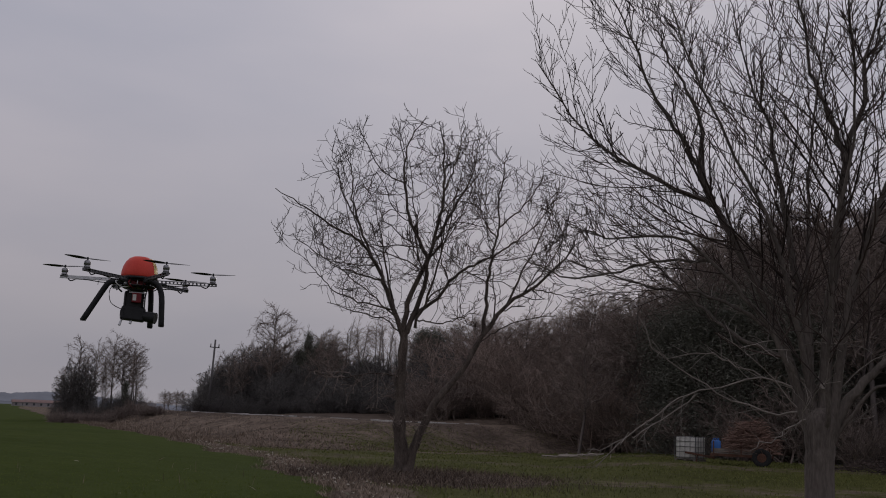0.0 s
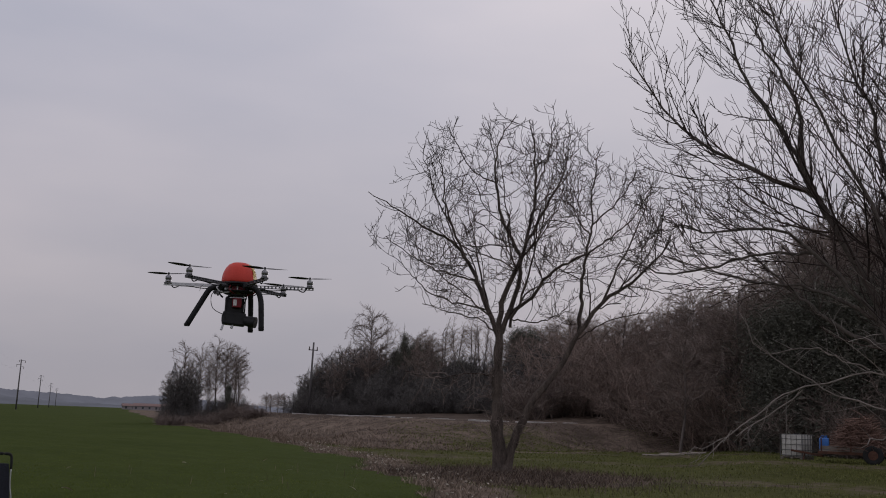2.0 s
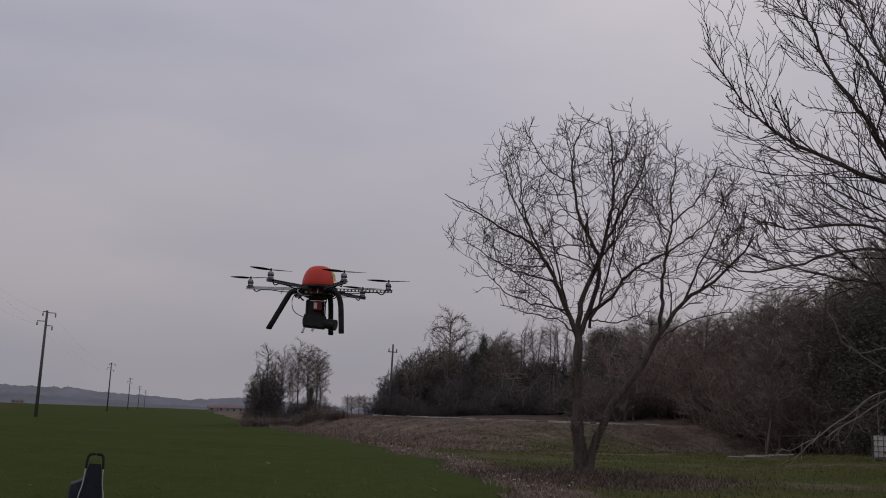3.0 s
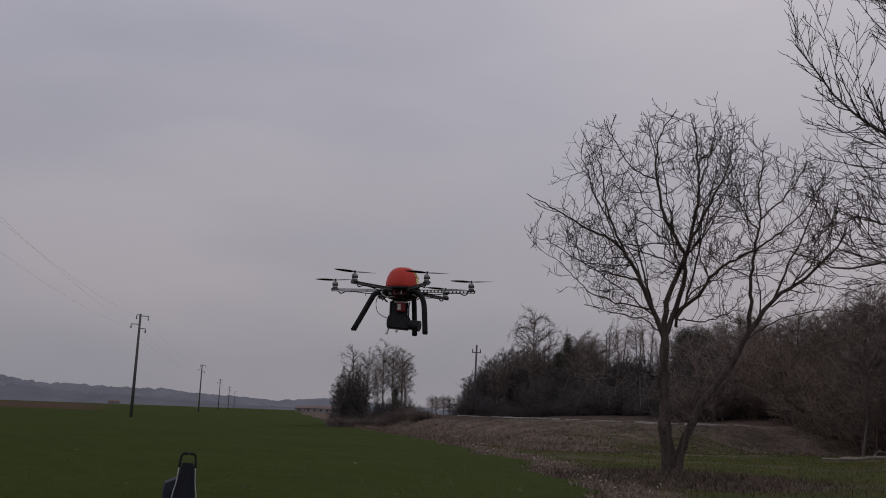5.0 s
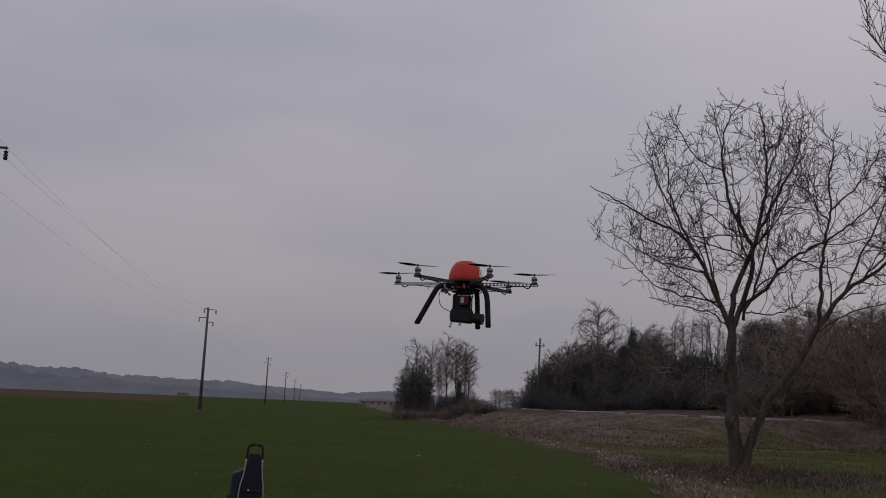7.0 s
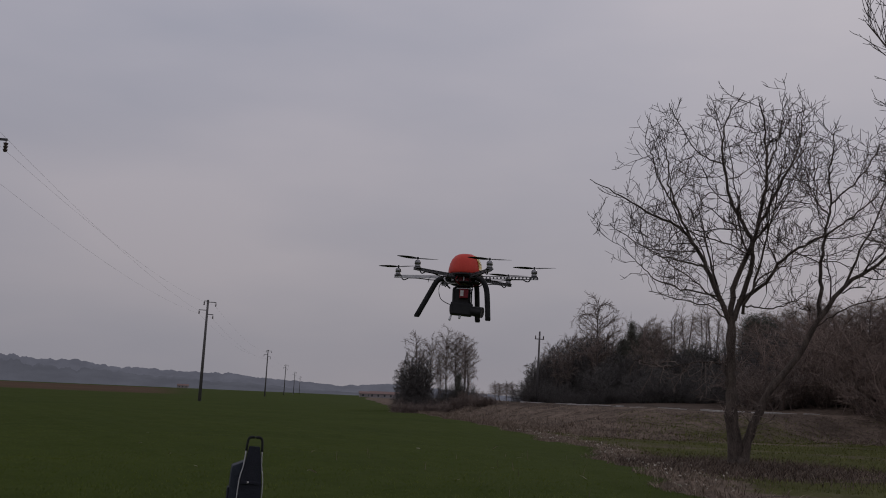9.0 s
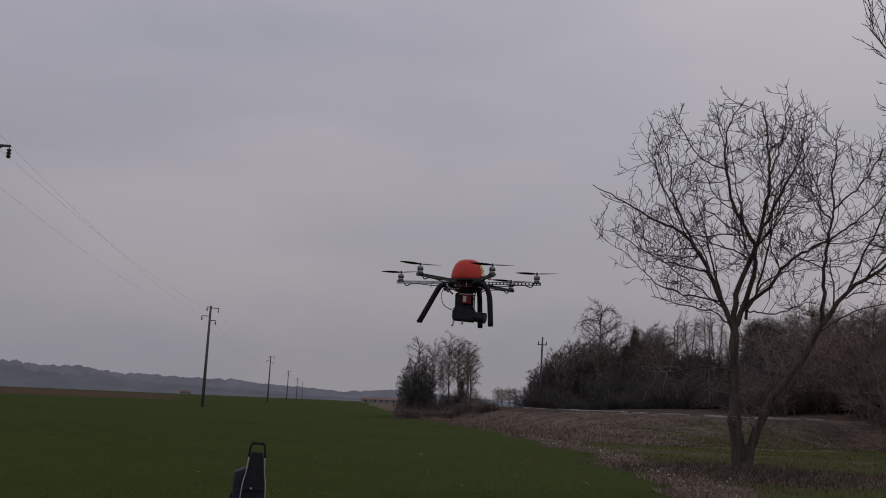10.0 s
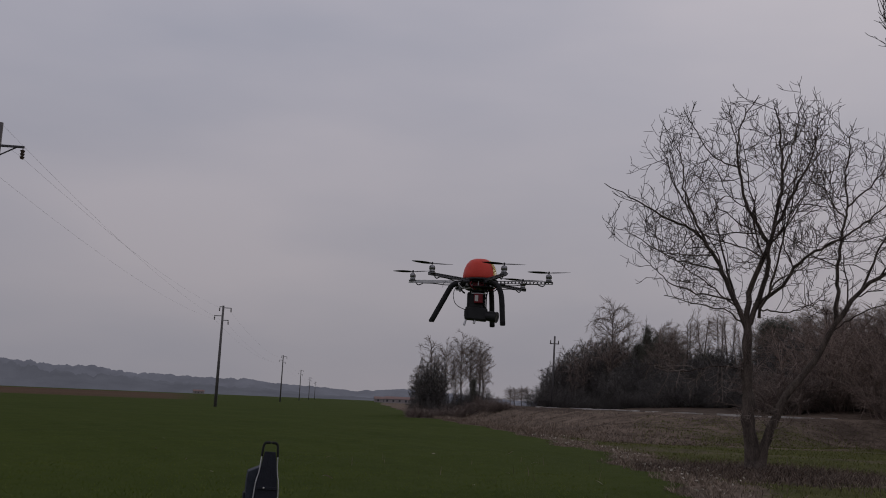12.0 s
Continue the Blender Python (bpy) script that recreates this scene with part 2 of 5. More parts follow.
def sprout(rng, P, R, k, lo, hi, angle, ln, n, up=0.1, wob=0.12, ratio=0.6, rmin=0.004, flat=1.0, shrink=0.5, tip=0.3, least=0.0):
    """k side shoots on every branch of P: their points and radii."""
    B, m, _ = P.shape
    u = lo + (hi - lo) * (np.arange(k) + rng.random((B, k))) / k
    s = u * (m - 1)
    i = np.minimum(s.astype(int), m - 2)
    f = (s - i)[..., None]
    b = np.arange(B)[:, None]
    a0, a1 = P[b, i], P[b, i + 1]
    pos = a0 + (a1 - a0) * f
    rad = R[b, i] * (1 - f[..., 0]) + R[b, i + 1] * f[..., 0]
    d = unit(a1 - a0)
    side = rng.normal(size=d.shape) * np.array([1, flat, 1])
    side = unit(side - (side * d).sum(-1, keepdims=True) * d)
    an = np.radians(angle) * rng.uniform(0.7, 1.3, (B, k))[..., None]
    d = unit(d * np.cos(an) + side * np.sin(an))
    total = np.linalg.norm(np.diff(P, axis=1), axis=-1).sum(1)[:, None]
    length = np.maximum(ln * total * (1 - shrink * u), least) * rng.uniform(0.6, 1.3, (B, k))
    step = (length / (n - 1))[..., None]
    pts = [pos]
    drift = rng.normal(size=d.shape) * wob * 0.6
    for _ in range(n - 1):
        d = unit(d + np.array([0, 0, up]) + drift + rng.normal(size=d.shape) * wob)
        pos = pos + d * step
        pts.append(pos)
    Q = np.stack(pts, 2).reshape(B * k, n, 3)
    r0 = np.maximum(rad * ratio, rmin).reshape(-1, 1)
    return Q, np.maximum(r0 * np.linspace(1, tip, n)[None], rmin * 0.6)


def shoots(rng, sets, gap, lo, angle, length, n, up=0.1, wob=0.1, ratio=0.6, rmin=0.006, tip=0.6, shrink=0.4, most=0.8, inside=None):
    """Side shoots, one every gap metres of the given branches, cut back to the crown's outline."""
    out = []
    for P, R in sets:
        B, m, _ = P.shape
        total = np.linalg.norm(np.diff(P, axis=1), axis=-1).sum(1)
        k = np.floor(total * (1 - lo) / gap + rng.random(B)).astype(int)
        b = np.repeat(np.arange(B), k)
        if not len(b):
            continue
        order = np.arange(len(b)) - np.repeat(np.cumsum(k) - k, k)
        u = lo + (1 - lo) * (order + rng.random(len(b))) / k[b]
        q = u * (m - 1)
        i = np.minimum(q.astype(int), m - 2)
        f = (q - i)[:, None]
        a0, a1 = P[b, i], P[b, i + 1]
        pos = a0 + (a1 - a0) * f
        rad = R[b, i] * (1 - f[:, 0]) + R[b, i + 1] * f[:, 0]
        d = unit(a1 - a0)
        side = rng.normal(size=d.shape)
        side = unit(side - (side * d).sum(-1, keepdims=True) * d)
        an = np.radians(angle) * rng.uniform(0.65, 1.3, (len(b), 1))
        d = unit(d * np.cos(an) + side * np.sin(an))
        ln = np.minimum(length * (1 - shrink * u) * rng.uniform(0.5, 1.35, len(b)), most * total[b])
        step = (ln / (n - 1))[:, None]
        pts = [pos]
        for _ in range(n - 1):
            d = unit(d + np.array([0, 0, up]) + rng.normal(size=d.shape) * wob)
            pos = pos + d * step
            pts.append(pos)
        Q = np.stack(pts, 1)
        if inside is not None:
            over = ~inside(Q[:, -1])
            Q[over] = Q[over, :1] + (Q[over] - Q[over, :1]) * 0.5
            good = inside(Q[:, -1])
            Q, rad = Q[good], rad[good]
        r0 = np.clip(rad * ratio, rmin, None)[:, None]
        out.append((Q, np.maximum(r0 * np.linspace(1, tip, n)[None], rmin * 0.7)))
    return out


def crown_outline(centre, left, right, upper, lower, depth, lumps=0.08):
    """A test for points inside a lumpy egg-shaped crown."""
    def inside(p):
        d = p - np.asarray(centre)
        q = d / np.stack([np.where(d[:, 0] < 0, left, right), np.full(len(d), depth), np.where(d[:, 2] > 0, upper, lower)], -1)
        w = unit(q)
        return np.linalg.norm(q, axis=-1) < 1 + lumps * (np.sin(w[:, 0] * 7 + 1) * np.sin(w[:, 2] * 8 + 2) + np.sin(w[:, 1] * 9 + w[:, 0] * 5))
    return inside


def fork_sets(limbs):
    return [(p[None], r[None]) for p, r in limbs]


def colonize(rng, seeds, goals, step, reach, kill, up=0.1, keep=0.4, wob=0.1, rounds=60):
    """Branches that grow from the seed points towards scattered goals until each goal is met; gives points and parents."""
    pos, ways = seeds
    last = np.full((len(pos), 3), 1e9)
    parent = np.full(len(pos), -1)
    near = np.full(len(goals), np.inf)
    who = np.zeros(len(goals), int)
    alive = np.ones(len(goals), bool)
    fresh, start = pos, 0
    for _ in range(rounds):
        d = np.linalg.norm(goals[:, None] - fresh[None], axis=-1)
        k = d.argmin(1)
        best = d[np.arange(len(goals)), k]
        better = best < near
        near[better], who[better] = best[better], start + k[better]
        alive &= near > kill
        pull = alive & (near < reach)
        if not pull.any():
            break
        idx = np.unique(who[pull])
        total = np.zeros((len(pos), 3))
        np.add.at(total, who[pull], unit(goals[pull] - pos[who[pull]]))
        d = unit(unit(total[idx]) * (1 - keep) + ways[idx] * keep + np.array([0, 0, up]) + rng.normal(size=(len(idx), 3)) * wob)
        grown = pos[idx] + d * step
        stuck = np.linalg.norm(grown - last[idx], axis=-1) < 0.45 * step
        dead = np.zeros(len(pos), bool)
        dead[idx[stuck]] = True
        alive &= ~dead[who]
        idx, d, grown = idx[~stuck], d[~stuck], grown[~stuck]
        if not len(idx):
            break
        last[idx] = grown
        last = np.vstack([last, np.full((len(idx), 3), 1e9)])
        fresh, start = grown, len(pos)
        pos, ways, parent = np.vstack([pos, fresh]), np.vstack([ways, d]), np.concatenate([parent, idx])
    return pos, parent


def along(curves, n, skip):
    """Seed points on stout branches, with the way that each runs."""
    pts = [spline(c, n) for c in curves]
    ways = [unit(np.gradient(p, axis=0)) for p in pts]
    return np.concatenate([p[skip:] for p in pts]), np.concatenate([w[skip:] for w in ways])


def twig_sets(pos, parent, tip, power=2.3, cap=0.1):
    """Tapered tubes for the grown points, thicker the more they carry: fine and stout ones apart."""
    r = np.zeros(len(pos))
    kids = np.bincount(parent[parent >= 0], minlength=len(pos))
    r[kids == 0] = tip ** power
    for i in range(len(pos) - 1, -1, -1):
        if r[i] == 0:
            r[i] = tip ** power
        if parent[i] >= 0:
            r[parent[i]] += r[i]
    r = np.minimum(r ** (1 / power), cap)
    e = np.flatnonzero(parent >= 0)
    q = parent[e]
    r0 = np.where(parent[q] >= 0, np.minimum(r[q], r[e] * 1.5), r[e] * 1.15)
    back = unit(pos[e] - pos[q]) * (r[e] * 0.5)[:, None]
    P = np.stack([pos[q] - back, pos[e] + back * 0.6], 1)
    R = np.stack([r0, r[e] * np.where(kids[e] == 0, 0.75, 1.0)], 1)
    big = r[e] > tip * 2.2
    return [(P[big], R[big], 6), (P[~big], R[~big], 3)], (P[~big], R[~big])


def crown_goals(rng, n, centre, left, right, upper, lower, depth, shell=2.2, lumps=0.22):
    """Goals in a lumpy egg-shaped crown."""
    d = unit(rng.normal(size=(n, 3)))
    rad = rng.random(n) ** (1 / shell)
    f = 1 + lumps * (np.sin(d[:, 0] * 4.1 + 1) * np.sin(d[:, 2] * 5.3 + 2) + 0.6 * np.sin(d[:, 1] * 6.1 + d[:, 2] * 3))
    s = np.stack([np.where(d[:, 0] < 0, left, right), np.full(n, depth), np.where(d[:, 2] > 0, upper, lower)], -1)
    return np.asarray(centre) + d * (rad * f)[:, None] * s


# ---- the lie of the land ----
TOE_AZ = np.array([-40, -3, 0, 1.2, 4, 7.7, 11.6, 17.6, 26, 34, 60])
TOE_R = np.array([160, 130, 100, 86, 66, 52, 50, 55, 64, 66, 66])
CREST_R = np.array([190, 160, 125, 116, 100, 82, 70, 66, 74, 82, 82])
HILL_AZ = np.array([-180, 8, 16, 24, 32, 40, 48, 70, 110, 180])
HILL_H = np.array([0, 0, 4.0, 10.0, 19.0, 25.0, 30.0, 30.0, 8.0, 0])


def smooth(a, b, x):
    t = np.clip((x - a) / (b - a), 0, 1)
    return t * t * (3 - 2 * t)


def polar(x, y):
    return np.degrees(np.arctan2(x, y)), np.hypot(x, y)


def lie(x, y):
    """Height of the ground."""
    az, r = polar(x, y)
    toe, crest = np.interp(az, TOE_AZ, TOE_R), np.interp(az, TOE_AZ, CREST_R)
    bank = 1.5 * smooth(toe, crest, r) * smooth(-3.0, 1.5, az) * (1 - smooth(28, 40, az) * 0.6)
    bank = bank - 0.35 * smooth(crest + 8, crest + 40, r) * smooth(-3.0, 1.5, az)
    hill = np.interp(az, HILL_AZ, HILL_H) * smooth(66, 140, r) * smooth(1500, 500, r)
    rise = 0.36 * smooth(28, 46, r) * smooth(24, 31, az) * (1 - smooth(60, 75, r))
    wave = 0.05 * np.sin(x * 0.7 + 1.3) * np.sin(y * 0.45) * smooth(12, 25, r) + 0.03 * np.sin(x * 2.1) * np.sin(y * 1.7 + x)
    lump = 0.10 * np.sin(x * 1.1 + 0.7 * np.sin(y * 0.9)) * np.sin(y * 0.8 + 1.2 * np.sin(x * 0.6)) + 0.05 * np.sin(x * 2.7 + y) * np.sin(y * 2.2)
    lump = lump * smooth(toe - 1, toe + 4, r) * smooth(crest - 1, crest - 5, r) * smooth(0, 3, az)
    return bank + hill + rise + lump + wave * smooth(400, 60, r)


EDGE_Y = np.array([-400, 0, 20.6, 24.8, 30.0, 36.4, 43.3, 62.5, 81.9, 125, 400, 3000])
EDGE_X = np.array([8, 5.2, 5.1, 4.9, 5.3, 5.5, 4.8, 3.4, 0.1, -4.4, -30, -200])


def ground_z(x, y):
    return float(lie(np.array(x), np.array(y)))


def field_edge(y):
    return np.interp(y, EDGE_Y, EDGE_X) + 0.35 * np.sin(y * 0.55) + 0.2 * np.sin(y * 1.7 + 1)


WALNUT = (8.62, 28.94)
az_fine = np.concatenate([np.arange(-180, -32, 4.0), np.arange(-32, 56, 0.3), np.arange(56, 180, 4.0)])
r_fine = np.concatenate([[0.05], np.arange(1, 12, 1.0), np.arange(12, 70, 0.45), np.arange(70, 180, 1.6),
                         np.geomspace(180, 4500, 60)])
AZ, RR = np.meshgrid(np.radians(az_fine), r_fine, indexing="ij")
GX, GY = RR * np.sin(AZ), RR * np.cos(AZ)
GZ = lie(GX, GY)
na, nr = AZ.shape
gi = np.arange(na * nr).reshape(na, nr)
gj = np.roll(gi, -1, axis=0)
GF = np.stack([gi[:, :-1], gi[:, 1:], gj[:, 1:], gj[:, :-1]], -1).reshape(-1, 4)
ring = gi[:, 0].tolist()
GF = GF.tolist() + [(a, b, na * nr) for a, b in zip(ring, ring[1:] + ring[:1])]
ground = mesh_object("ground", np.stack([GX, GY, GZ], -1).reshape(-1, 3).tolist() + [(0.0, 0.0, float(lie(np.array(0.0), np.array(0.0))))], GF, GROUND, None, True)
tagged(ground, "green winter wheat field, dry verge, mown grass and wooded bank", "ground", kind="structure")
gaz, gr = polar(GX, GY)
edge_d = GX - field_edge(GY)
toe_r = np.interp(gaz, TOE_AZ, TOE_R)
crop = smooth(0.5, -0.5, edge_d)
tree_d = np.hypot((GX - WALNUT[0] + 0.5) * 0.8, GY - WALNUT[1] + 1)
lawn = smooth(0.9, 2.3, edge_d) * smooth(toe_r + 2, toe_r - 5, gr) * smooth(2.6, 4.2, tree_d) * (0.72 + 0.2 * np.sin(GX * 0.25 + GY * 0.5))
lawn = np.maximum(lawn, 0.5 * smooth(0.25, 0.6, np.sin(GX * 0.23 + 1) * np.sin(GY * 0.17 + GX * 0.08)) * smooth(toe_r - 4, toe_r, gr) * smooth(toe_r + 14, toe_r + 4, gr) * smooth(9, 13, gaz))
soil = smooth(-10.5, -17, gaz) * smooth(160, 240, gr) * smooth(1100, 800, gr) * 0.6
litter = smooth(toe_r + 20, toe_r + 32, gr) * smooth(-2, 4, gaz) + 0.5 * smooth(toe_r + 2, toe_r + 6, gr) * smooth(0, 4, gaz) * (0.6 + 0.5 * np.sin(GX * 0.31 + GY * 0.12)) + 0.8 * smooth(3.8, 1.5, tree_d) + 0.8 * smooth(-3.4, -2.4, gaz) * smooth(4.5, 2.5, gaz) * smooth(92, 104, gr)
for key, val in (("crop", crop), ("lawn", lawn), ("soil", soil), ("litter", np.clip(litter, 0, 1))):
    ground.data.attributes.new(key, "FLOAT", "POINT").data.foreach_set("value", np.append(val.reshape(-1), val[0, 0]).astype(np.float32))

# the road along the top of the bank, with a pale concrete edging
road_az = np.linspace(4.6, 31, 70)
road_r = np.interp(road_az, TOE_AZ, CREST_R)
ra = np.radians(road_az)
near = np.stack([np.sin(ra) * (road_r + 0.8), np.cos(ra) * (road_r + 0.8)], -1)
far = np.stack([np.sin(ra) * (road_r + 6.3), np.cos(ra) * (road_r + 6.3)], -1)
rv, rf = [], []
for i, (p, q) in enumerate(zip(near, far)):
    z = 1.53
    rv += [(*p, z - 0.6), (*p, z), (*q, z), (*q, z - 0.6)]
    if i:
        a = 4 * i
        rf += [(a - 4 + k, a - 3 + k, a + 1 + k, a + k) for k in range(3)]
tagged(mesh_object("road", rv, rf, ASPHALT), "grey asphalt country road on top of the bank", "road", kind="structure")
kerb = empty("kerb", pose(0, 0, 0), "pale weathered concrete road edging, partly overgrown", "kerb", kind="structure")
rng = np.random.default_rng(5)
for i in range(len(near) - 1):
    if rng.random() < 0.05 or (road_az[i] > 13 and rng.random() < 0.3):
        continue
    p, q = near[i], near[i + 1]
    d = q - p
    h = 0.02 + 0.06 * rng.random()
    part("kerb_stone", box((float(np.hypot(*d)) * 0.97, 0.16, h + 0.2), (*((p + q) / 2), 1.53 + h / 2 - 0.1), 0.015,
                           (0, 0, math.degrees(math.atan2(d[1], d[0])))), CONCRETE, kerb)


# ---- the two near trees ----
def limb_curve(rng, pts, depth, n, r0, r1, knots=0.022):
    """A limb through (across, height) points that leans away by depth at its tip."""
    s = np.linspace(0, 1, len(pts))
    ctrl = [(x, depth[0] + (depth[1] - depth[0]) * t ** 1.3, z) for (x, z), t in zip(pts, s)]
    P = spline(ctrl, n)
    P[1:-1] += rng.normal(size=(n - 2, 3)) * knots
    t = np.linspace(0, 1, n)
    return P[None], (r0 + (r1 - r0) * t ** 0.8)[None]


def walnut_tree():
    rng = np.random.default_rng(11)
    az = 16.6
    tree = empty("walnut_tree", pose(*WALNUT, 0, 0, 0, -az), "bare walnut tree with two stems rising from dry weeds", "tree")
    trunk = limb_curve(rng, [(-0.05, -0.25), (-0.12, 0.5), (-0.2, 1.69), (-0.25, 2.52), (-0.25, 3.36), (-0.2, 4.3)], (0, 0), 26, 0.242, 0.114)
    trunk[1][0, :5] *= (1.5, 1.3, 1.16, 1.08, 1.03)
    trunk[1][0] *= 1 + 0.09 * rng.normal(size=26)
    stem = limb_curve(rng, [(0.06, -0.1), (0.22, 0.8), (0.47, 1.47), (0.95, 2.39), (1.53, 3.08), (2.19, 4.27), (2.93, 5.31), (3.68, 5.83), (4.68, 6.79), (4.98, 7.39)], (0.0, 0.5), 30, 0.165, 0.017)
    stem[1][0] *= 1 + 0.05 * rng.normal(size=30)
    # points across and up, depth at foot and tip, radius at foot
    left = [
        ([(-0.22, 4.0), (-0.77, 5.4), (-1.13, 6.18), (-1.57, 6.79), (-2.1, 7.13), (-2.81, 7.48), (-3.53, 7.92), (-4.35, 8.38)], (0, -0.6), 0.125),
        ([(-1.3, 6.44), (-1.76, 7.49), (-2.05, 8.39), (-2.1, 9.11), (-2.26, 9.75), (-2.1, 10.2)], (-0.1, 0.9), 0.065),
        ([(-0.59, 4.89), (-1.19, 5.05), (-1.88, 5.21), (-2.58, 5.54), (-3.03, 6.06), (-3.5, 6.5)], (0, 0.9), 0.045),
        ([(-0.95, 5.75), (-1.55, 5.91), (-2.25, 6.07), (-2.96, 6.41), (-3.7, 6.95)], (0, -0.9), 0.05),
        ([(-1.67, 7.32), (-2.31, 8.39), (-2.51, 9.11), (-2.69, 9.4)], (0.1, -0.8), 0.04),
        ([(-0.4, 4.5), (-0.8, 5.8), (-1.1, 7.3), (-1.4, 8.6)], (0.1, 2.6), 0.075),
        ([(-0.3, 4.2), (-0.9, 4.6), (-1.7, 4.75), (-2.5, 4.9)], (0, -1.2), 0.04),
        ([(-0.45, 4.6), (-1.3, 5.4), (-2.2, 6.1), (-3.2, 6.9)], (0, 1.7), 0.045),
    ]
    middle = [
        ([(-0.22, 4.1), (-0.14, 5.24), (0.33, 6.46), (0.15, 6.99), (-0.21, 7.78), (-0.45, 8.76), (-0.46, 9.66), (-0.33, 10.39), (0.15, 11.2)], (0, 0.3), 0.14),
        ([(-0.45, 8.94), (-1.1, 9.2), (-1.73, 10.11), (-2.02, 10.7)], (0.2, -0.5), 0.04),
        ([(-0.41, 9.48), (-0.68, 10.39), (-0.95, 10.75)], (0.3, 1.0), 0.03),
        ([(-0.15, 4.2), (0.33, 5.77), (0.41, 6.47), (0.65, 7.7), (0.78, 8.58), (0.72, 9.48), (0.63, 10.38), (0.54, 10.75)], (0, -0.6), 0.125),
        ([(0.49, 6.82), (1.08, 8.05), (1.5, 8.94), (1.75, 9.66), (1.92, 10.9)], (-0.2, 0.9), 0.085),
        ([(0.78, 8.58), (1.07, 9.3), (1.23, 10.2), (1.32, 10.65)], (-0.5, -1.2), 0.04),
        ([(0.1, 4.4), (0.5, 5.6), (0.9, 7.0), (1.2, 8.6)], (0, -2.8), 0.075),
    ]
    right = [
        ([(-0.05, 4.75), (0.68, 5.26), (1.18, 5.96), (1.85, 6.4), (2.52, 6.76), (3.11, 7.2), (3.69, 7.73), (4.28, 8.7)], (0, -0.7), 0.095),
        ([(2.19, 4.27), (2.27, 5.29), (2.32, 6.15), (2.44, 7.02), (2.6, 7.72), (2.55, 8.6), (2.69, 9.48), (2.78, 10.1)], (0.3, 0.6), 0.10),
        ([(2.6, 7.72), (3.19, 8.25), (3.62, 8.78), (3.87, 9.3)], (0.4, -0.3), 0.045),
        ([(3.68, 5.83), (4.5, 5.68), (5.15, 5.52)], (0.4, 0.0), 0.035),
        ([(2.93, 5.31), (3.5, 6.6), (4.1, 7.9), (4.5, 9.2)], (0.4, 0.8), 0.06),
        ([(3.3, 5.6), (3.9, 6.2), (4.4, 7.1), (4.6, 8.0)], (0.4, -0.9), 0.045),
        ([(2.52, 7.37), (2.18, 7.89), (2.01, 8.59), (1.84, 9.3)], (0.4, 1.6), 0.04),
        ([(0.05, 4.7), (0.68, 4.57), (1.35, 4.76), (2.02, 5.12)], (0, 0.9), 0.04),
        ([(2.0, 3.95), (2.7, 4.5), (3.5, 4.8), (4.3, 4.9)], (0.3, -0.6), 0.035),
        ([(0.0, 4.6), (0.7, 5.6), (1.5, 6.1), (2.2, 7.0)], (0, 2.0), 0.05),
        ([(-0.22, 2.94), (-0.98, 2.97), (-1.65, 2.85), (-2.33, 2.79), (-3.03, 2.94)], (0, -0.7), 0.032),
    ]
    part_tubes("trunk", [trunk + (16,)], BARK, tree)
    part_tubes("stem", [stem + (12,)], BARK, tree)
    limbs = []
    for pts, depth, r in left + middle + right:
        P, R = limb_curve(rng, pts, depth, 4 * len(pts), r * 0.66, 0.011)
        part_tubes("limb", [(P, R, 8)], BARK, tree)
        limbs.append((P[0], R[0]))
    inside = crown_outline((0.4, 0.1, 7.4), 4.6, 5.1, 3.85, 3.5, 3.8)
    bare = fork_sets(limbs[:-1]) + [(stem[0][:, 13:], stem[1][:, 13:])]
    first = shoots(rng, bare, 0.34, 0.2, 58, 2.5, 11, up=0.035, wob=0.14, ratio=0.38, rmin=0.0095, shrink=0.5, most=0.6, inside=inside)
    second = shoots(rng, first + [(p[:, -8:], r[:, -8:]) for p, r in bare], 0.27, 0.15, 54, 1.0, 7, up=0.06, wob=0.16, ratio=0.6, rmin=0.0086, tip=0.75, most=0.7, inside=inside)
    third = shoots(rng, second, 0.17, 0.15, 54, 0.38, 5, up=0.1, wob=0.17, ratio=0.8, rmin=0.0076, tip=0.85, inside=inside)
    crown = [(p, r, 5) for p, r in first] + [(p, r, 3) for p, r in second + third]
    tagged(part_tubes("crown", crown, TWIG, tree), kind="stuff")
    # dead twigs low on both stems and on the long low limb
    low = np.stack([trunk[0][0, 6:24:2], stem[0][0, 3:12], np.asarray(spline(limbs[-1][0], 9))])
    d = sprout(rng, low, np.full((3, 9), 0.03), 18, 0.05, 0.98, 75, 0.42, 7, up=-0.03, wob=0.16, ratio=0.4, rmin=0.011)
    e = sprout(rng, *d, 6, 0.2, 1, 48, 0.45, 4, up=0.02, wob=0.18, ratio=0.6, rmin=0.0085)
    part_tubes("dead_wood", [d + (4,), e + (3,)], WOOD_TWIG, tree, "grey dead twigs")
    return tree


def part_tubes(name, sets, mat, parent, label=""):
    return tagged(tube_object(name, sets, mat, parent), label)


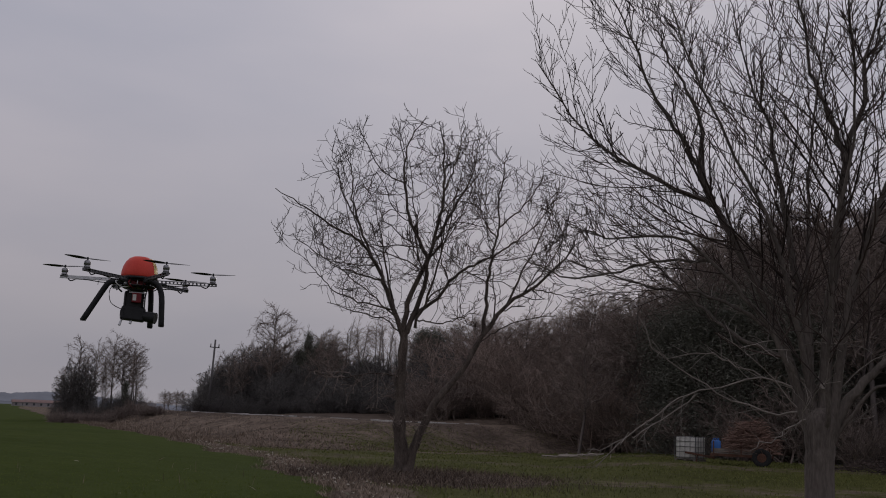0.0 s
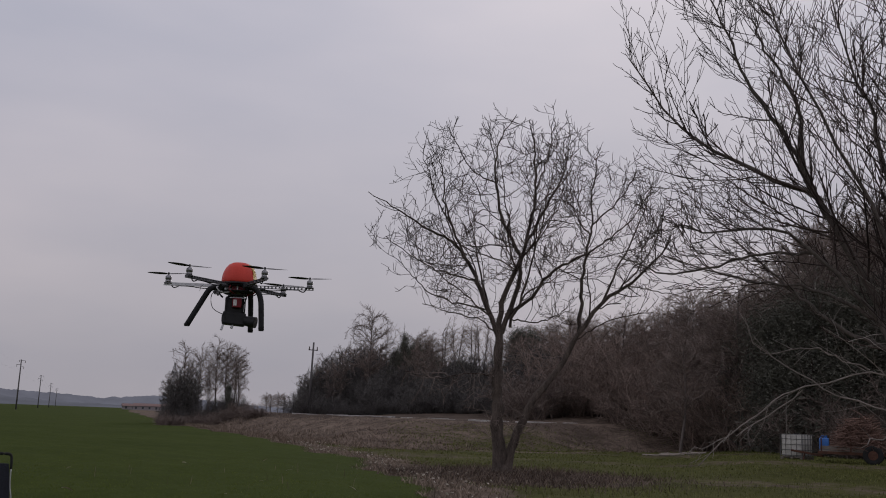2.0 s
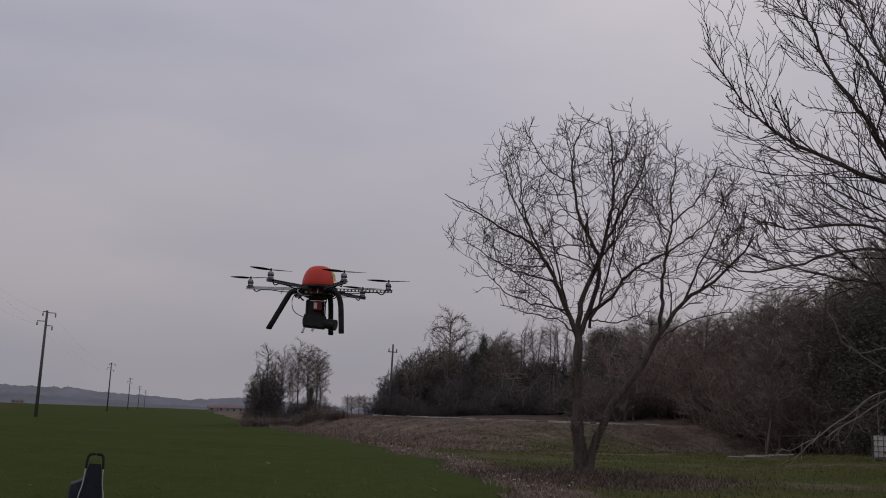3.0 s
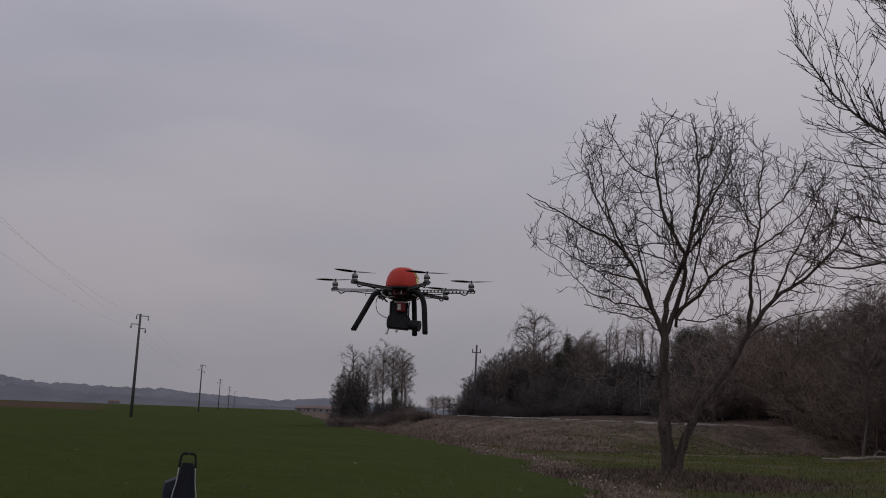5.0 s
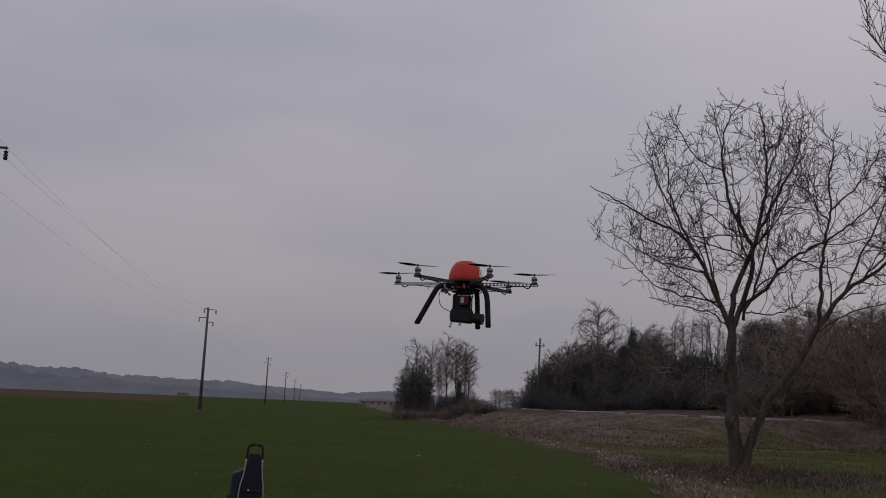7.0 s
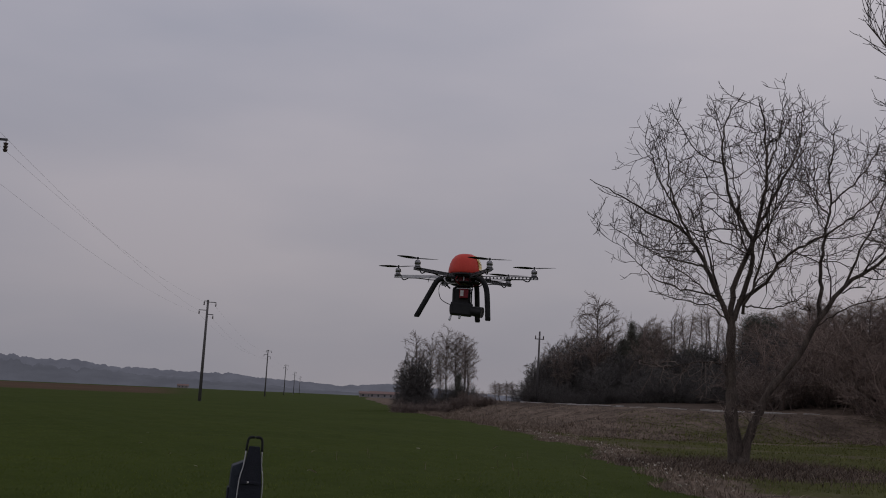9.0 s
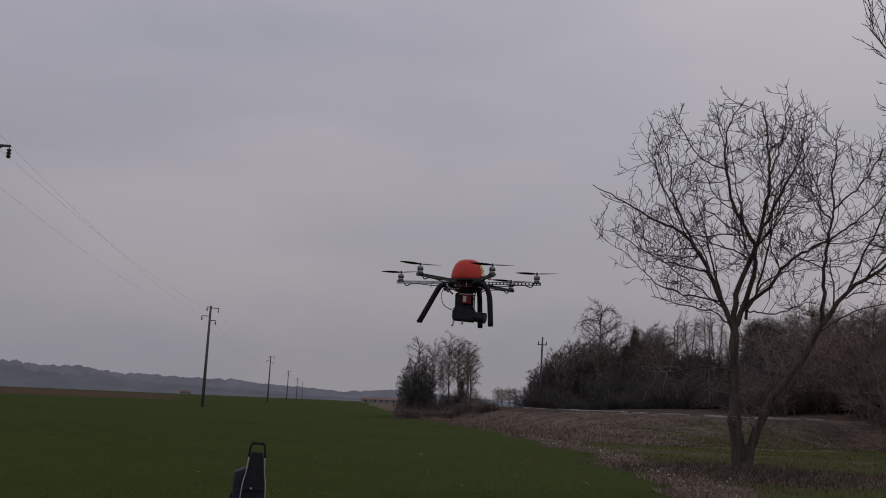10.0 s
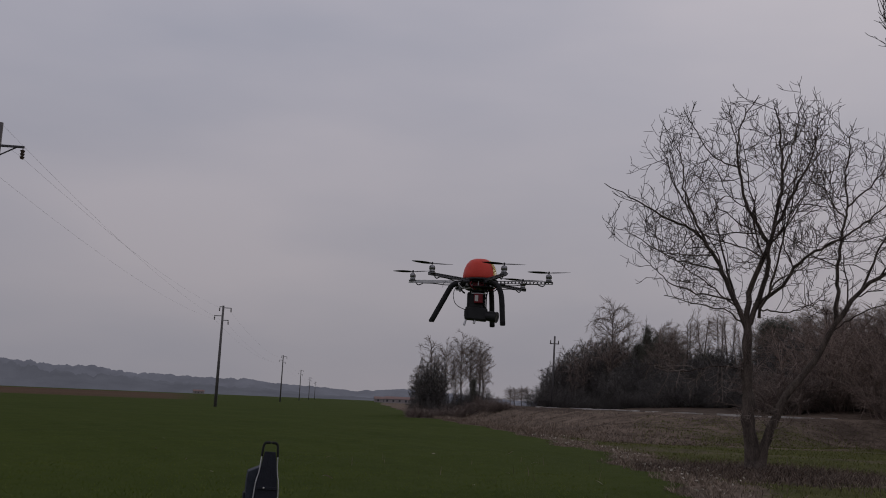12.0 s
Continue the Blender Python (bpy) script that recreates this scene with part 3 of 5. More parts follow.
def park_tree():
    """The nearer tree: a smooth grey trunk that breaks into many rising limbs."""
    rng = np.random.default_rng(23)
    az, d = 38.6, 14.0
    tree = empty("broad_tree", pose(d * math.sin(radians(az)), d * math.cos(radians(az)), 0, 0, 0, -az),
                 "bare broad tree with a smooth grey trunk on mown grass", "tree")
    trunk = limb_curve(rng, [(0.1, -0.2), (0.1, 0.4), (0.11, 1.2), (0.12, 1.6), (0.13, 2.0)], (0, 0), 20, 0.185, 0.185, 0.004)
    trunk[1][0, :2] *= (1.45, 1.2)
    trunk[1][0, -8:] *= (1.0, 1.01, 1.03, 1.07, 1.11, 1.12, 0.95, 0.5)
    west = [
        ([(0.03, 1.96), (-0.23, 2.52), (-0.49, 3.06), (-0.87, 3.53), (-1.23, 3.93), (-1.67, 4.26), (-2.49, 4.23), (-2.95, 4.35)], (0, -0.5), 0.085),
        ([(0.03, 2.03), (-0.34, 2.91), (-0.72, 3.77), (-1.03, 4.42), (-1.24, 4.79), (-1.68, 5.01), (-2.26, 5.36), (-2.78, 5.72), (-3.31, 6.27), (-3.9, 7.2)], (0, 0.4), 0.125),
        ([(-1.24, 4.79), (-1.4, 5.25), (-1.69, 5.85), (-2.03, 6.39), (-2.3, 7.11), (-2.6, 7.8)], (0.2, -0.4), 0.07),
        ([(-1.4, 5.17), (-1.41, 5.93), (-1.62, 6.63), (-1.96, 7.26), (-2.14, 7.9)], (0.2, 1.0), 0.06),
        ([(0.07, 2.11), (-0.11, 2.91), (-0.3, 3.85), (-0.49, 4.49), (-0.88, 5.32), (-1.45, 6.62), (-1.7, 7.4)], (0, -0.9), 0.085),
        ([(-0.49, 3.06), (-1.3, 3.5), (-2.3, 3.7), (-3.4, 4.1)], (0, 0.6), 0.045),
        ([(-1.23, 3.93), (-2.0, 3.9), (-3.0, 3.65), (-3.7, 3.9)], (-0.2, -0.8), 0.035),
        ([(-0.2, 2.6), (-0.95, 2.97), (-1.42, 3.37), (-1.91, 3.85), (-2.4, 4.3)], (0, 0.5), 0.05),
    ]
    upright = [
        ([(0.1, 2.19), (-0.04, 3.22), (-0.22, 4.17), (-0.29, 4.89), (-0.41, 5.47), (-0.48, 6.06), (-0.72, 6.58), (-0.97, 7.91)], (0, 0.5), 0.115),
        ([(0.18, 2.23), (0.26, 3.22), (0.39, 4.24), (0.47, 5.04), (0.56, 5.6), (0.79, 6.17), (0.8, 6.67), (0.92, 7.17), (1.3, 8.6)], (0, 0.3), 0.14),
        ([(0.51, 5.36), (0.3, 6.11), (0.11, 6.54), (0.0, 7.31), (-0.25, 8.2)], (0.2, -0.3), 0.065),
        ([(0.13, 2.1), (0.0, 4.0), (0.1, 6.0), (0.4, 8.2)], (0, 1.8), 0.075),
        ([(0.13, 2.1), (0.3, 3.8), (0.6, 5.6), (0.5, 7.6)], (0, -1.8), 0.07),
    ]
    east = [
        ([(0.25, 2.23), (0.48, 3.22), (0.72, 4.08), (0.99, 4.87), (1.19, 5.58), (1.43, 6.3), (1.52, 6.96), (1.7, 8.2)], (0, -0.4), 0.11),
        ([(0.94, 4.16), (1.32, 5.02), (1.71, 5.72), (2.02, 6.6), (2.5, 7.5)], (-0.1, 0.6), 0.065),
        ([(0.25, 2.0), (0.76, 2.47), (1.2, 2.85), (1.71, 3.35), (2.34, 3.8), (3.3, 4.5)], (0, 0.2), 0.125),
        ([(0.54, 2.2), (1.05, 2.4), (1.47, 2.48), (1.82, 2.46), (2.5, 2.5)], (0, -0.6), 0.04),
        ([(1.2, 2.85), (1.7, 4.2), (2.4, 5.6), (3.3, 6.8)], (0.1, 0.9), 0.06),
    ]
    hanging = [
        ([(-0.05, 2.1), (-0.34, 2.33), (-0.72, 2.36), (-1.25, 2.17), (-1.56, 2.1), (-1.8, 1.94), (-2.11, 1.62), (-2.66, 1.11)], (0, -0.7), 0.022),
        ([(-1.4, 2.12), (-2.0, 1.64), (-2.4, 1.46), (-2.8, 1.25)], (-0.32, -0.75), 0.014),
        ([(-0.1, 1.95), (-0.49, 1.9), (-1.02, 2.08), (-1.41, 2.32), (-1.89, 2.63), (-2.14, 3.12)], (0, -0.6), 0.02),
        ([(-0.6, 2.4), (-1.03, 2.58), (-1.34, 2.69), (-1.77, 2.59), (-1.95, 2.79)], (-0.1, -0.6), 0.014),
        ([(-0.05, 1.84), (-0.2, 1.76), (-0.38, 1.62), (-0.64, 1.46)], (-0.15, -0.5), 0.018),
    ]
    part_tubes("trunk", [trunk + (18,)], BARK_PALE, tree)
    limbs, pale = [], []
    for pts, depth, r in west + upright + east:
        if pts[0][1] < 2.3:  # rises out of the trunk's head and leans out at once
            out = pts[1][0] - 0.12
            pts = [(0.12 + 0.12 * out, 1.55), (0.12 + 0.55 * out, 2.1)] + pts[1:]
        P, R = limb_curve(rng, pts, depth, 22, r * 0.66, 0.009, 0.014)
        R[0, :4] *= (1.2, 1.15, 1.08, 1.03)
        part_tubes("limb", [(P, R, 9)], BARK_LIMB, tree)
        limbs.append((P, R))
    for pts, depth, r in hanging:
        P, R = limb_curve(rng, pts, depth, 14, r * 0.66, 0.006)
        part_tubes("limb", [(P, R, 7)], TWIG_PALE, tree, "pale thin drooping limb")
        pale.append((P, R))
    P = np.concatenate([p for p, _ in limbs])
    R = np.concatenate([r for _, r in limbs])
    inside = crown_outline((0.0, 0.1, 6.1), 4.5, 4.7, 4.4, 3.6, 3.2)
    bare = [(p, r) for k, (p, r) in enumerate(limbs) if k != 16]
    first = shoots(rng, bare, 0.21, 0.26, 40, 2.0, 10, up=0.05, wob=0.07, ratio=0.31, rmin=0.006, shrink=0.45, most=0.6, inside=inside)
    second = shoots(rng, first + [(p[:, -7:], r[:, -7:]) for p, r in bare], 0.16, 0.15, 40, 0.75, 7, up=0.07, wob=0.08, ratio=0.6, rmin=0.0052, tip=0.75, most=0.7, inside=inside)
    third = shoots(rng, second, 0.155, 0.2, 40, 0.26, 4, up=0.1, wob=0.08, ratio=0.8, rmin=0.0046, tip=0.85, inside=inside)
    crown = [(p, r, 5) for p, r in first] + [(p, r, 3) for p, r in second + third]
    tagged(part_tubes("crown", crown, TWIG, tree), kind="stuff")
    # pale water shoots and hanging twigs round the fork
    e = sprout(rng, P[:9, :9], R[:9, :9] * 0.3, 6, 0.05, 1.0, 60, 0.55, 7, up=0.03, wob=0.14, ratio=0.4, rmin=0.007)
    g = sprout(rng, np.concatenate([p for p, _ in pale]), np.concatenate([r for _, r in pale]) * 0.8, 11, 0.2, 1.0, 42, 0.24, 6, up=0.03, wob=0.07, ratio=0.6, rmin=0.005)
    f = sprout(rng, *e, 3, 0.3, 1.0, 40, 0.4, 5, up=0.0, wob=0.12, ratio=0.6, rmin=0.005)
    tagged(part_tubes("young_growth", [e + (4,), f + (3,), g + (3,)], TWIG_PALE, tree, "pale thin shoots"), kind="stuff")
    # a pruned limb's round scar on the trunk
    bm = bmesh.new()
    bmesh.ops.create_cone(bm, cap_ends=True, segments=14, radius1=0.055, radius2=0.04, depth=0.05)
    bmesh.ops.transform(bm, matrix=pose(0.18, -0.07, 2.28, 80), verts=bm.verts)
    part("pruning_scar", bm, TWIG_PALE, tree, "pale round pruning scar")
    return tree


walnut_tree()
park_tree()


# ---- woodland trees: a few grown forms, set out many times ----
def wood_form(seed, width, trunks, centre=6.3, upper=3.6, lower=3.6, n=620, twig=WOOD_TWIG, label="bare leafless tree in the dark wood", skip=7, stout=1.0):
    """A bare tree 10 m high under an Empty: trunk and crown."""
    rng = np.random.default_rng(seed)
    tree = empty("woodland_tree", pose(0, 0, -50), label, "tree", "bare trees of the wood")
    P, R = [], []
    for i in range(trunks):
        a = rng.uniform(0, 6.28)
        s = 0.15 * width if trunks == 1 else 0.5 * width
        top = np.array([math.cos(a) * s, math.sin(a) * s, rng.uniform(8.0, 9.2)])
        foot = np.array([math.cos(a) * 0.12 * (trunks - 1), math.sin(a) * 0.12 * (trunks - 1), -0.3])
        mid = (top + foot) * 0.5 + rng.normal(size=3) * 0.25
        P.append(spline([foot, mid * [0.8, 0.8, 0.9], top], 12))
        R.append(np.linspace(0.16, 0.03, 12) / trunks ** 0.3)
    P, R = np.array(P), np.array(R)
    tube_object("trunk", [(P, R, 7)], WOOD_BARK, tree)
    goals = crown_goals(rng, n, (0, 0, centre), width, width, upper, lower, width, 2.4, 0.25)
    pos, par = colonize(rng, along(P, 30, skip), goals, 0.36, 4.0, 0.66, up=0.25, keep=0.5, wob=0.09)
    sets, fine = twig_sets(pos, par, 0.019 * stout, 2.4, 0.085)
    tips = sprout(rng, *fine, 3, 0.1, 1.0, 42, 1.7, 2, up=0.1, wob=0.1, ratio=0.85, rmin=0.0155 * stout, tip=0.8, shrink=0.2)
    tube_object("crown", sets + [tips + (3,)], twig, tree)
    return tree


def leaf_cloud(rng, n, size, shape):
    """Small folded leaf sprays scattered by shape(n)."""
    C = shape(n)
    d1 = unit(rng.normal(size=(n, 3)))
    d2 = unit(np.cross(d1, rng.normal(size=(n, 3))))
    s = (size * rng.uniform(0.5, 1.4, n))[:, None]
    nrm = np.cross(d1, d2)
    V = np.stack([C - d1 * s, C + d2 * s * 0.45 + nrm * s * 0.25, C + d1 * s, C - d2 * s * 0.45 + nrm * s * 0.25], 1)
    i = np.arange(n * 4).reshape(n, 4)
    F = np.concatenate([i[:, [0, 1, 2]], i[:, [0, 2, 3]]])
    return V.reshape(-1, 3).tolist(), F.tolist()


def ivy_form(seed, width, n=24000):
    """A trunk 10 m high wrapped in dark ivy."""
    rng = np.random.default_rng(seed)
    tree = empty("ivy_tree", pose(0, 0, -50), "dark evergreen tree wrapped in ivy", "tree", "ivy-clad trees")
    P = spline([(0, 0, -0.3), (0.1, 0.1, 4), (-0.1, 0, 9.4)], 10)[None]
    R = np.linspace(0.2, 0.03, 10)[None]
    tube_object("trunk", [(P, R, 7)], WOOD_BARK, tree)
    a = sprout(rng, P, R, 12, 0.3, 0.98, 45, 0.3, 5, up=0.15, wob=0.12, ratio=0.5, rmin=0.02)
    b = sprout(rng, *a, 5, 0.3, 1, 40, 0.5, 4, up=0.1, wob=0.15, ratio=0.6, rmin=0.014)
    tube_object("crown", [a + (4,), b + (3,)], TWIG, tree)
    lumps = np.stack([rng.normal(size=26) * width * 0.45, rng.normal(size=26) * width * 0.45, rng.uniform(0.4, 9.0, 26)], 1)
    lumps[:, :2] *= (1.15 - lumps[:, 2:] / 10.5)

    def shape(m):
        k = rng.integers(0, 26, m)
        return lumps[k] + rng.normal(size=(m, 3)) * np.array([0.5, 0.5, 0.75]) * width * (0.5 + 0.5 * rng.random((m, 1)))
    v, f = leaf_cloud(rng, n, 0.065, shape)
    mesh_object("ivy", v, f, IVY, tree)
    return tree


def bush_form(seed, mat, stems=32, name="bush", label="leafless brown bush at the wood's edge"):
    """A leafless shrub 3 m high: many stems from one foot."""
    rng = np.random.default_rng(seed)
    foot = np.stack([rng.normal(size=stems) * 0.35, rng.normal(size=stems) * 0.35, np.full(stems, -0.2)], 1)
    d = unit(np.stack([rng.normal(size=stems) * 0.42, rng.normal(size=stems) * 0.42, np.ones(stems)], 1))
    L = rng.uniform(1.6, 3.3, stems)
    pts, pos = [foot], foot
    for _ in range(4):
        d = unit(d + rng.normal(size=d.shape) * 0.12)
        pos = pos + d * (L / 4)[:, None]
        pts.append(pos)
    P = np.stack(pts, 1)
    R = np.linspace(0.028, 0.009, 5)[None].repeat(stems, 0)
    a = sprout(rng, P, R, 7, 0.2, 1, 42, 0.42, 3, up=0.08, wob=0.13, ratio=0.6, rmin=0.0115)
    b = sprout(rng, *a, 5, 0.1, 1, 44, 0.7, 2, up=0.05, wob=0.15, ratio=0.75, rmin=0.0105)
    bush = empty(name, pose(0, 0, -50), label, "bush", "leafless bushes")
    tube_object("trunk", [(P, R, 3)], mat, bush)
    tube_object("crown", [a + (3,), b + (3,)], mat, bush)
    return bush


FORMS = [wood_form(31, 2.6, 1), wood_form(32, 1.7, 1, 6.6, 3.2, 3.4, 560), wood_form(33, 2.2, 3, 6.2, 3.7, 4.2, 680),
         wood_form(34, 3.4, 1, 6.4, 3.4, 3.4, 760), wood_form(35, 1.4, 2, 6.5, 3.4, 4.6, 520)]
BROWN = [wood_form(38, 3.0, 3, 5.6, 4.2, 4.8, 620, TWIG_RED, "brown twiggy leafless tree at the wood's edge", 4),
         wood_form(39, 2.4, 2, 5.8, 3.9, 4.6, 520, TWIG_RED, "brown twiggy leafless tree at the wood's edge", 4)]
THICKETS = [wood_form(36, 3.8, 8, 3.4, 6.2, 3.3, 1300, THICKET_TWIG, "dense dark leafless thicket at the wood's edge", 1, 2.1),
            wood_form(37, 3.2, 6, 3.6, 6.0, 3.5, 1150, THICKET_TWIG, "dense dark leafless thicket at the wood's edge", 1, 2.1)]
IVIES = [ivy_form(41, 1.0), ivy_form(42, 1.5, 30000), ivy_form(43, 0.65, 12000)]
BUSHES = [bush_form(51, WOOD_TWIG), bush_form(52, TWIG_RED), bush_form(53, WOOD_TWIG, 36), bush_form(54, THICKET_TWIG, 36)]
USED = set()


def stand(form, az, r, h, base_h=10.0, turn=None, wide=1.0):
    """Set a grown form at a bearing and distance, h metres high."""
    x, y = r * math.sin(radians(az)), r * math.cos(radians(az))
    z = float(lie(np.array(x), np.array(y)))
    s = h / base_h
    m = pose(x, y, z - 0.02, 0, 0, random.uniform(0, 360) if turn is None else turn)
    if form.name not in USED:
        USED.add(form.name)
        ob = form
        ob.matrix_basis = m
    else:
        ob = copy_thing(form, m)
    ob.scale = (s * wide, s * wide, s)
    return ob


# skyline of the wood: bearing, height above the eye's level in degrees
SKY_AZ = [4.0, 4.4, 5.0, 6.1, 7.2, 8.2, 10, 12.5, 14.4, 16.5, 20, 24, 29, 31, 33.5, 37, 43, 48, 56]
SKY_EL = [0.5, 1.5, 2.3, 3.3, 3.8, 3.7, 4.2, 5.1, 5.8, 5.4, 5.8, 6.2, 7.7, 9.0, 10.8, 11.7, 13.5, 15.0, 15.5]


def tall(az, r, scale=1.0):
    x, y = r * math.sin(radians(az)), r * math.cos(radians(az))
    z = float(lie(np.array(x), np.array(y)))
    return max(2.5, (1.6 + r * math.tan(radians(float(np.interp(az, SKY_AZ, SKY_EL)) * scale)) - z))


random.seed(77)
for i in range(150):
    az = 5.0 + 49 * ((i + random.random()) / 150) ** 0.95
    lo = float(np.interp(az, [4, 14, 22, 30, 55], [128, 100, 84, 62, 46]))
    r = lo + random.random() ** 1.5 * float(np.interp(az, [4, 20, 55], [40, 60, 70]))
    h = min(17, tall(az, r, random.uniform(0.8, 1.08)))
    # a gap in the wood, low growth under a few slender trees
    gap = 12.3 < az < 17.0
    if gap and i % 2:
        h *= 0.55
    stand(FORMS[4] if gap else random.choice(FORMS), az, r, h, wide=random.uniform(0.85, 1.15))
for i in range(34):
    az = 17.6 + 14 * (i + random.random()) / 34
    r = float(np.interp(az, [13, 22, 32], [98, 84, 66])) + 22 * random.random()
    stand(random.choice(BROWN) if 19.5 < az < 30 else FORMS[random.choice((0, 2, 3, 4))], az, r, min(14, tall(az, r, random.uniform(0.7, 1.0))), wide=random.uniform(1.0, 1.3))
for i in range(26):
    az = 33 + 22 * (i + random.random()) / 26
    r = 62 + 45 * random.random()
    stand(FORMS[random.choice((0, 1, 2, 3))], az, r, min(17, tall(az, r, random.uniform(0.85, 1.05))), wide=random.uniform(0.9, 1.2))
# the lone taller tree above the wood's rounded end
stand(FORMS[3], 8.95, 122, 13.0, wide=0.72)
# dark ivy-clad trees
for az, r, el, k, wide in ((10.7, 118, 5.0, 2, 0.75), (10.3, 121, 3.9, 0, 0.8), (11.3, 117, 4.3, 0, 0.95), (11.9, 120, 4.1, 2, 1.0), (12.6, 118, 3.6, 0, 0.9), (14.0, 112, 3.4, 0, 0.9), (17.2, 104, 5.3, 0, 1.0), (18.0, 104, 5.2, 1, 0.85), (19.0, 100, 3.9, 0, 1.0),
                           (31.4, 60, 6.6, 1, 1.0), (33.3, 58, 7.6, 1, 1.15), (35.6, 57, 7.9, 1, 1.1), (30.0, 66, 5.5, 0, 1.2), (38.2, 56, 6.4, 1, 1.2), (41.5, 60, 6.0, 0, 1.3)):
    x, y = r * math.sin(radians(az)), r * math.cos(radians(az))
    h = 1.6 + r * math.tan(radians(el)) - float(lie(np.array(x), np.array(y)))
    stand(IVIES[k], az, r, h, wide=wide * 13 / max(h, 6))
# thickets and leafless bushes filling the wood's edge
for i in range(30):
    az = 8.6 + 11.4 * (i + random.random()) / 30
    r = max(float(np.interp(az, TOE_AZ, CREST_R)) + 12, float(np.interp(az, [8, 14, 20], [118, 98, 86]))) + 8 * random.random()
    stand(random.choice(THICKETS), az, r, tall(az, r) * random.uniform(0.48, 0.6 if 12 < az < 17 else 0.72), wide=random.uniform(0.9, 1.2))
for i in range(64):
    az = 4.6 + 14.4 * (i + random.random()) / 64
    r = max(float(np.interp(az, TOE_AZ, CREST_R)) + 8.5, float(np.interp(az, [4, 8, 14, 20], [123, 108, 88, 76]))) + 7 * random.random()
    stand(BUSHES[3], az, r, random.uniform(1.2, 1.9 if random.random() < 0.5 else 4.4) * min(1, (az - 3.6) / 2), 3.0, wide=random.uniform(1.1, 1.7))
for i in range(70):
    az = 18.5 + 35.5 * (i + random.random()) / 70
    lo = float(np.interp(az, [14, 22, 30, 55], [92, 76, 57, 44]))
    r = lo + random.random() * 14
    red = 20 < az < 31
    h = random.uniform(2.6, 4.6) * (1.45 if red else 1.1)
    stand(BUSHES[1] if red else BUSHES[random.choice((0, 2))], az, r, h, 3.0, wide=random.uniform(1.0, 1.5))
for i in range(20):
    az = 17.5 + 9.5 * (i + random.random()) / 20
    r = float(np.interp(az, TOE_AZ, CREST_R)) + 7.6 + 5 * random.random()
    stand(BUSHES[1] if az > 20 else BUSHES[random.choice((0, 2))], az, r, random.uniform(2.0, 4.2), 3.0, wide=random.uniform(1.1, 1.5))
# the rounded dense end of the wood beside the road
for i in range(20):
    az = 4.9 + 4.6 * i / 19
    r = 124 + 12 * random.random()
    stand(THICKETS[i % 2], az, r, tall(az - 0.25, r) * (random.uniform(0.88, 1.0) if i % 3 else 0.6), wide=0.8 if i > 4 else 0.6)
# the clump of trees standing alone at the field's corner
LONE = "bare slender tree in a lone clump by the field"
for az, el, form, wide in ((-2.0, 1.7, THICKETS[0], 0.75), (-1.75, 2.1, THICKETS[1], 0.8), (-1.3, 2.4, THICKETS[0], 0.72), (-1.0, 2.2, THICKETS[1], 0.7),
                           (-1.5, 3.65, FORMS[1], 0.95), (-0.6, 3.3, FORMS[0], 0.6), (0.35, 3.35, FORMS[0], 0.8), (0.0, 2.4, FORMS[2], 0.6),
                           (0.95, 2.9, FORMS[3], 0.6), (1.35, 2.7, FORMS[0], 0.75), (1.6, 2.35, FORMS[2], 0.75), (-2.1, 2.0, FORMS[3], 0.6)):
    r = 112 + 5 * random.random()
    ob = stand(form, az, r, 1.6 + r * math.tan(radians(el)) + 0.2, wide=wide)
    tagged(ob, "dense rounded leafless thicket in a lone clump" if form in THICKETS else LONE, group="trees of the lone clump")
for az in (-2.2, -2.0, -1.8, -1.6, -1.4, -1.1, -0.9, -0.6, -0.4, -0.1, 0.1, 0.3, 0.6, 0.8, 1.0, 1.2, 1.4, 1.8):
    stand(BUSHES[3], az, 110 + 5 * random.random(), random.uniform(1.4, 2.4), 3.0, wide=0.7)
stand(IVIES[0], 1.0, 111, 3.2, wide=1.3)
for i in range(16):
    az = -2.5 + 5.2 * i / 15
    ob = stand(BUSHES[random.choice((0, 2))], az, 101 + 6 * random.random() - max(0, az) * 3, random.uniform(0.9, 1.6), 3.0, wide=1.7)
    tagged(ob, "low dark bramble at the foot of the lone clump", group="brambles")
# far little trees beyond the road's end
for az in (3.1, 3.4, 3.75, 4.05):
    ob = stand(FORMS[random.choice((0, 3))], az, 190 + 10 * random.random(), random.uniform(3.4, 4.3), wide=1.3)
    tagged(ob, "small far bare tree beyond the bank", group="far small trees")
# a small many-stemmed tree at the foot of the bank, and a big one at the wood's near edge
tagged(stand(FORMS[3], 26.3, 60, 7.0, wide=0.95), "small brown wide-crowned bare tree on the bank", group="bank trees")
tagged(stand(FORMS[0], 47.6, 31, 10.5, wide=0.9), "bare tree in brushwood at the grass edge", group="bank trees")


# ---- overhead lines ----
STAGGERED = ((1, 0.25, 1.0), (-1, 1.25, 1.0), (1, 1.75, 0.75), (-1, 0.15, 0.45))  # side, drop below the top, length
LEVEL = ((1, 0.95, 1.05), (-1, 0.95, 1.05))


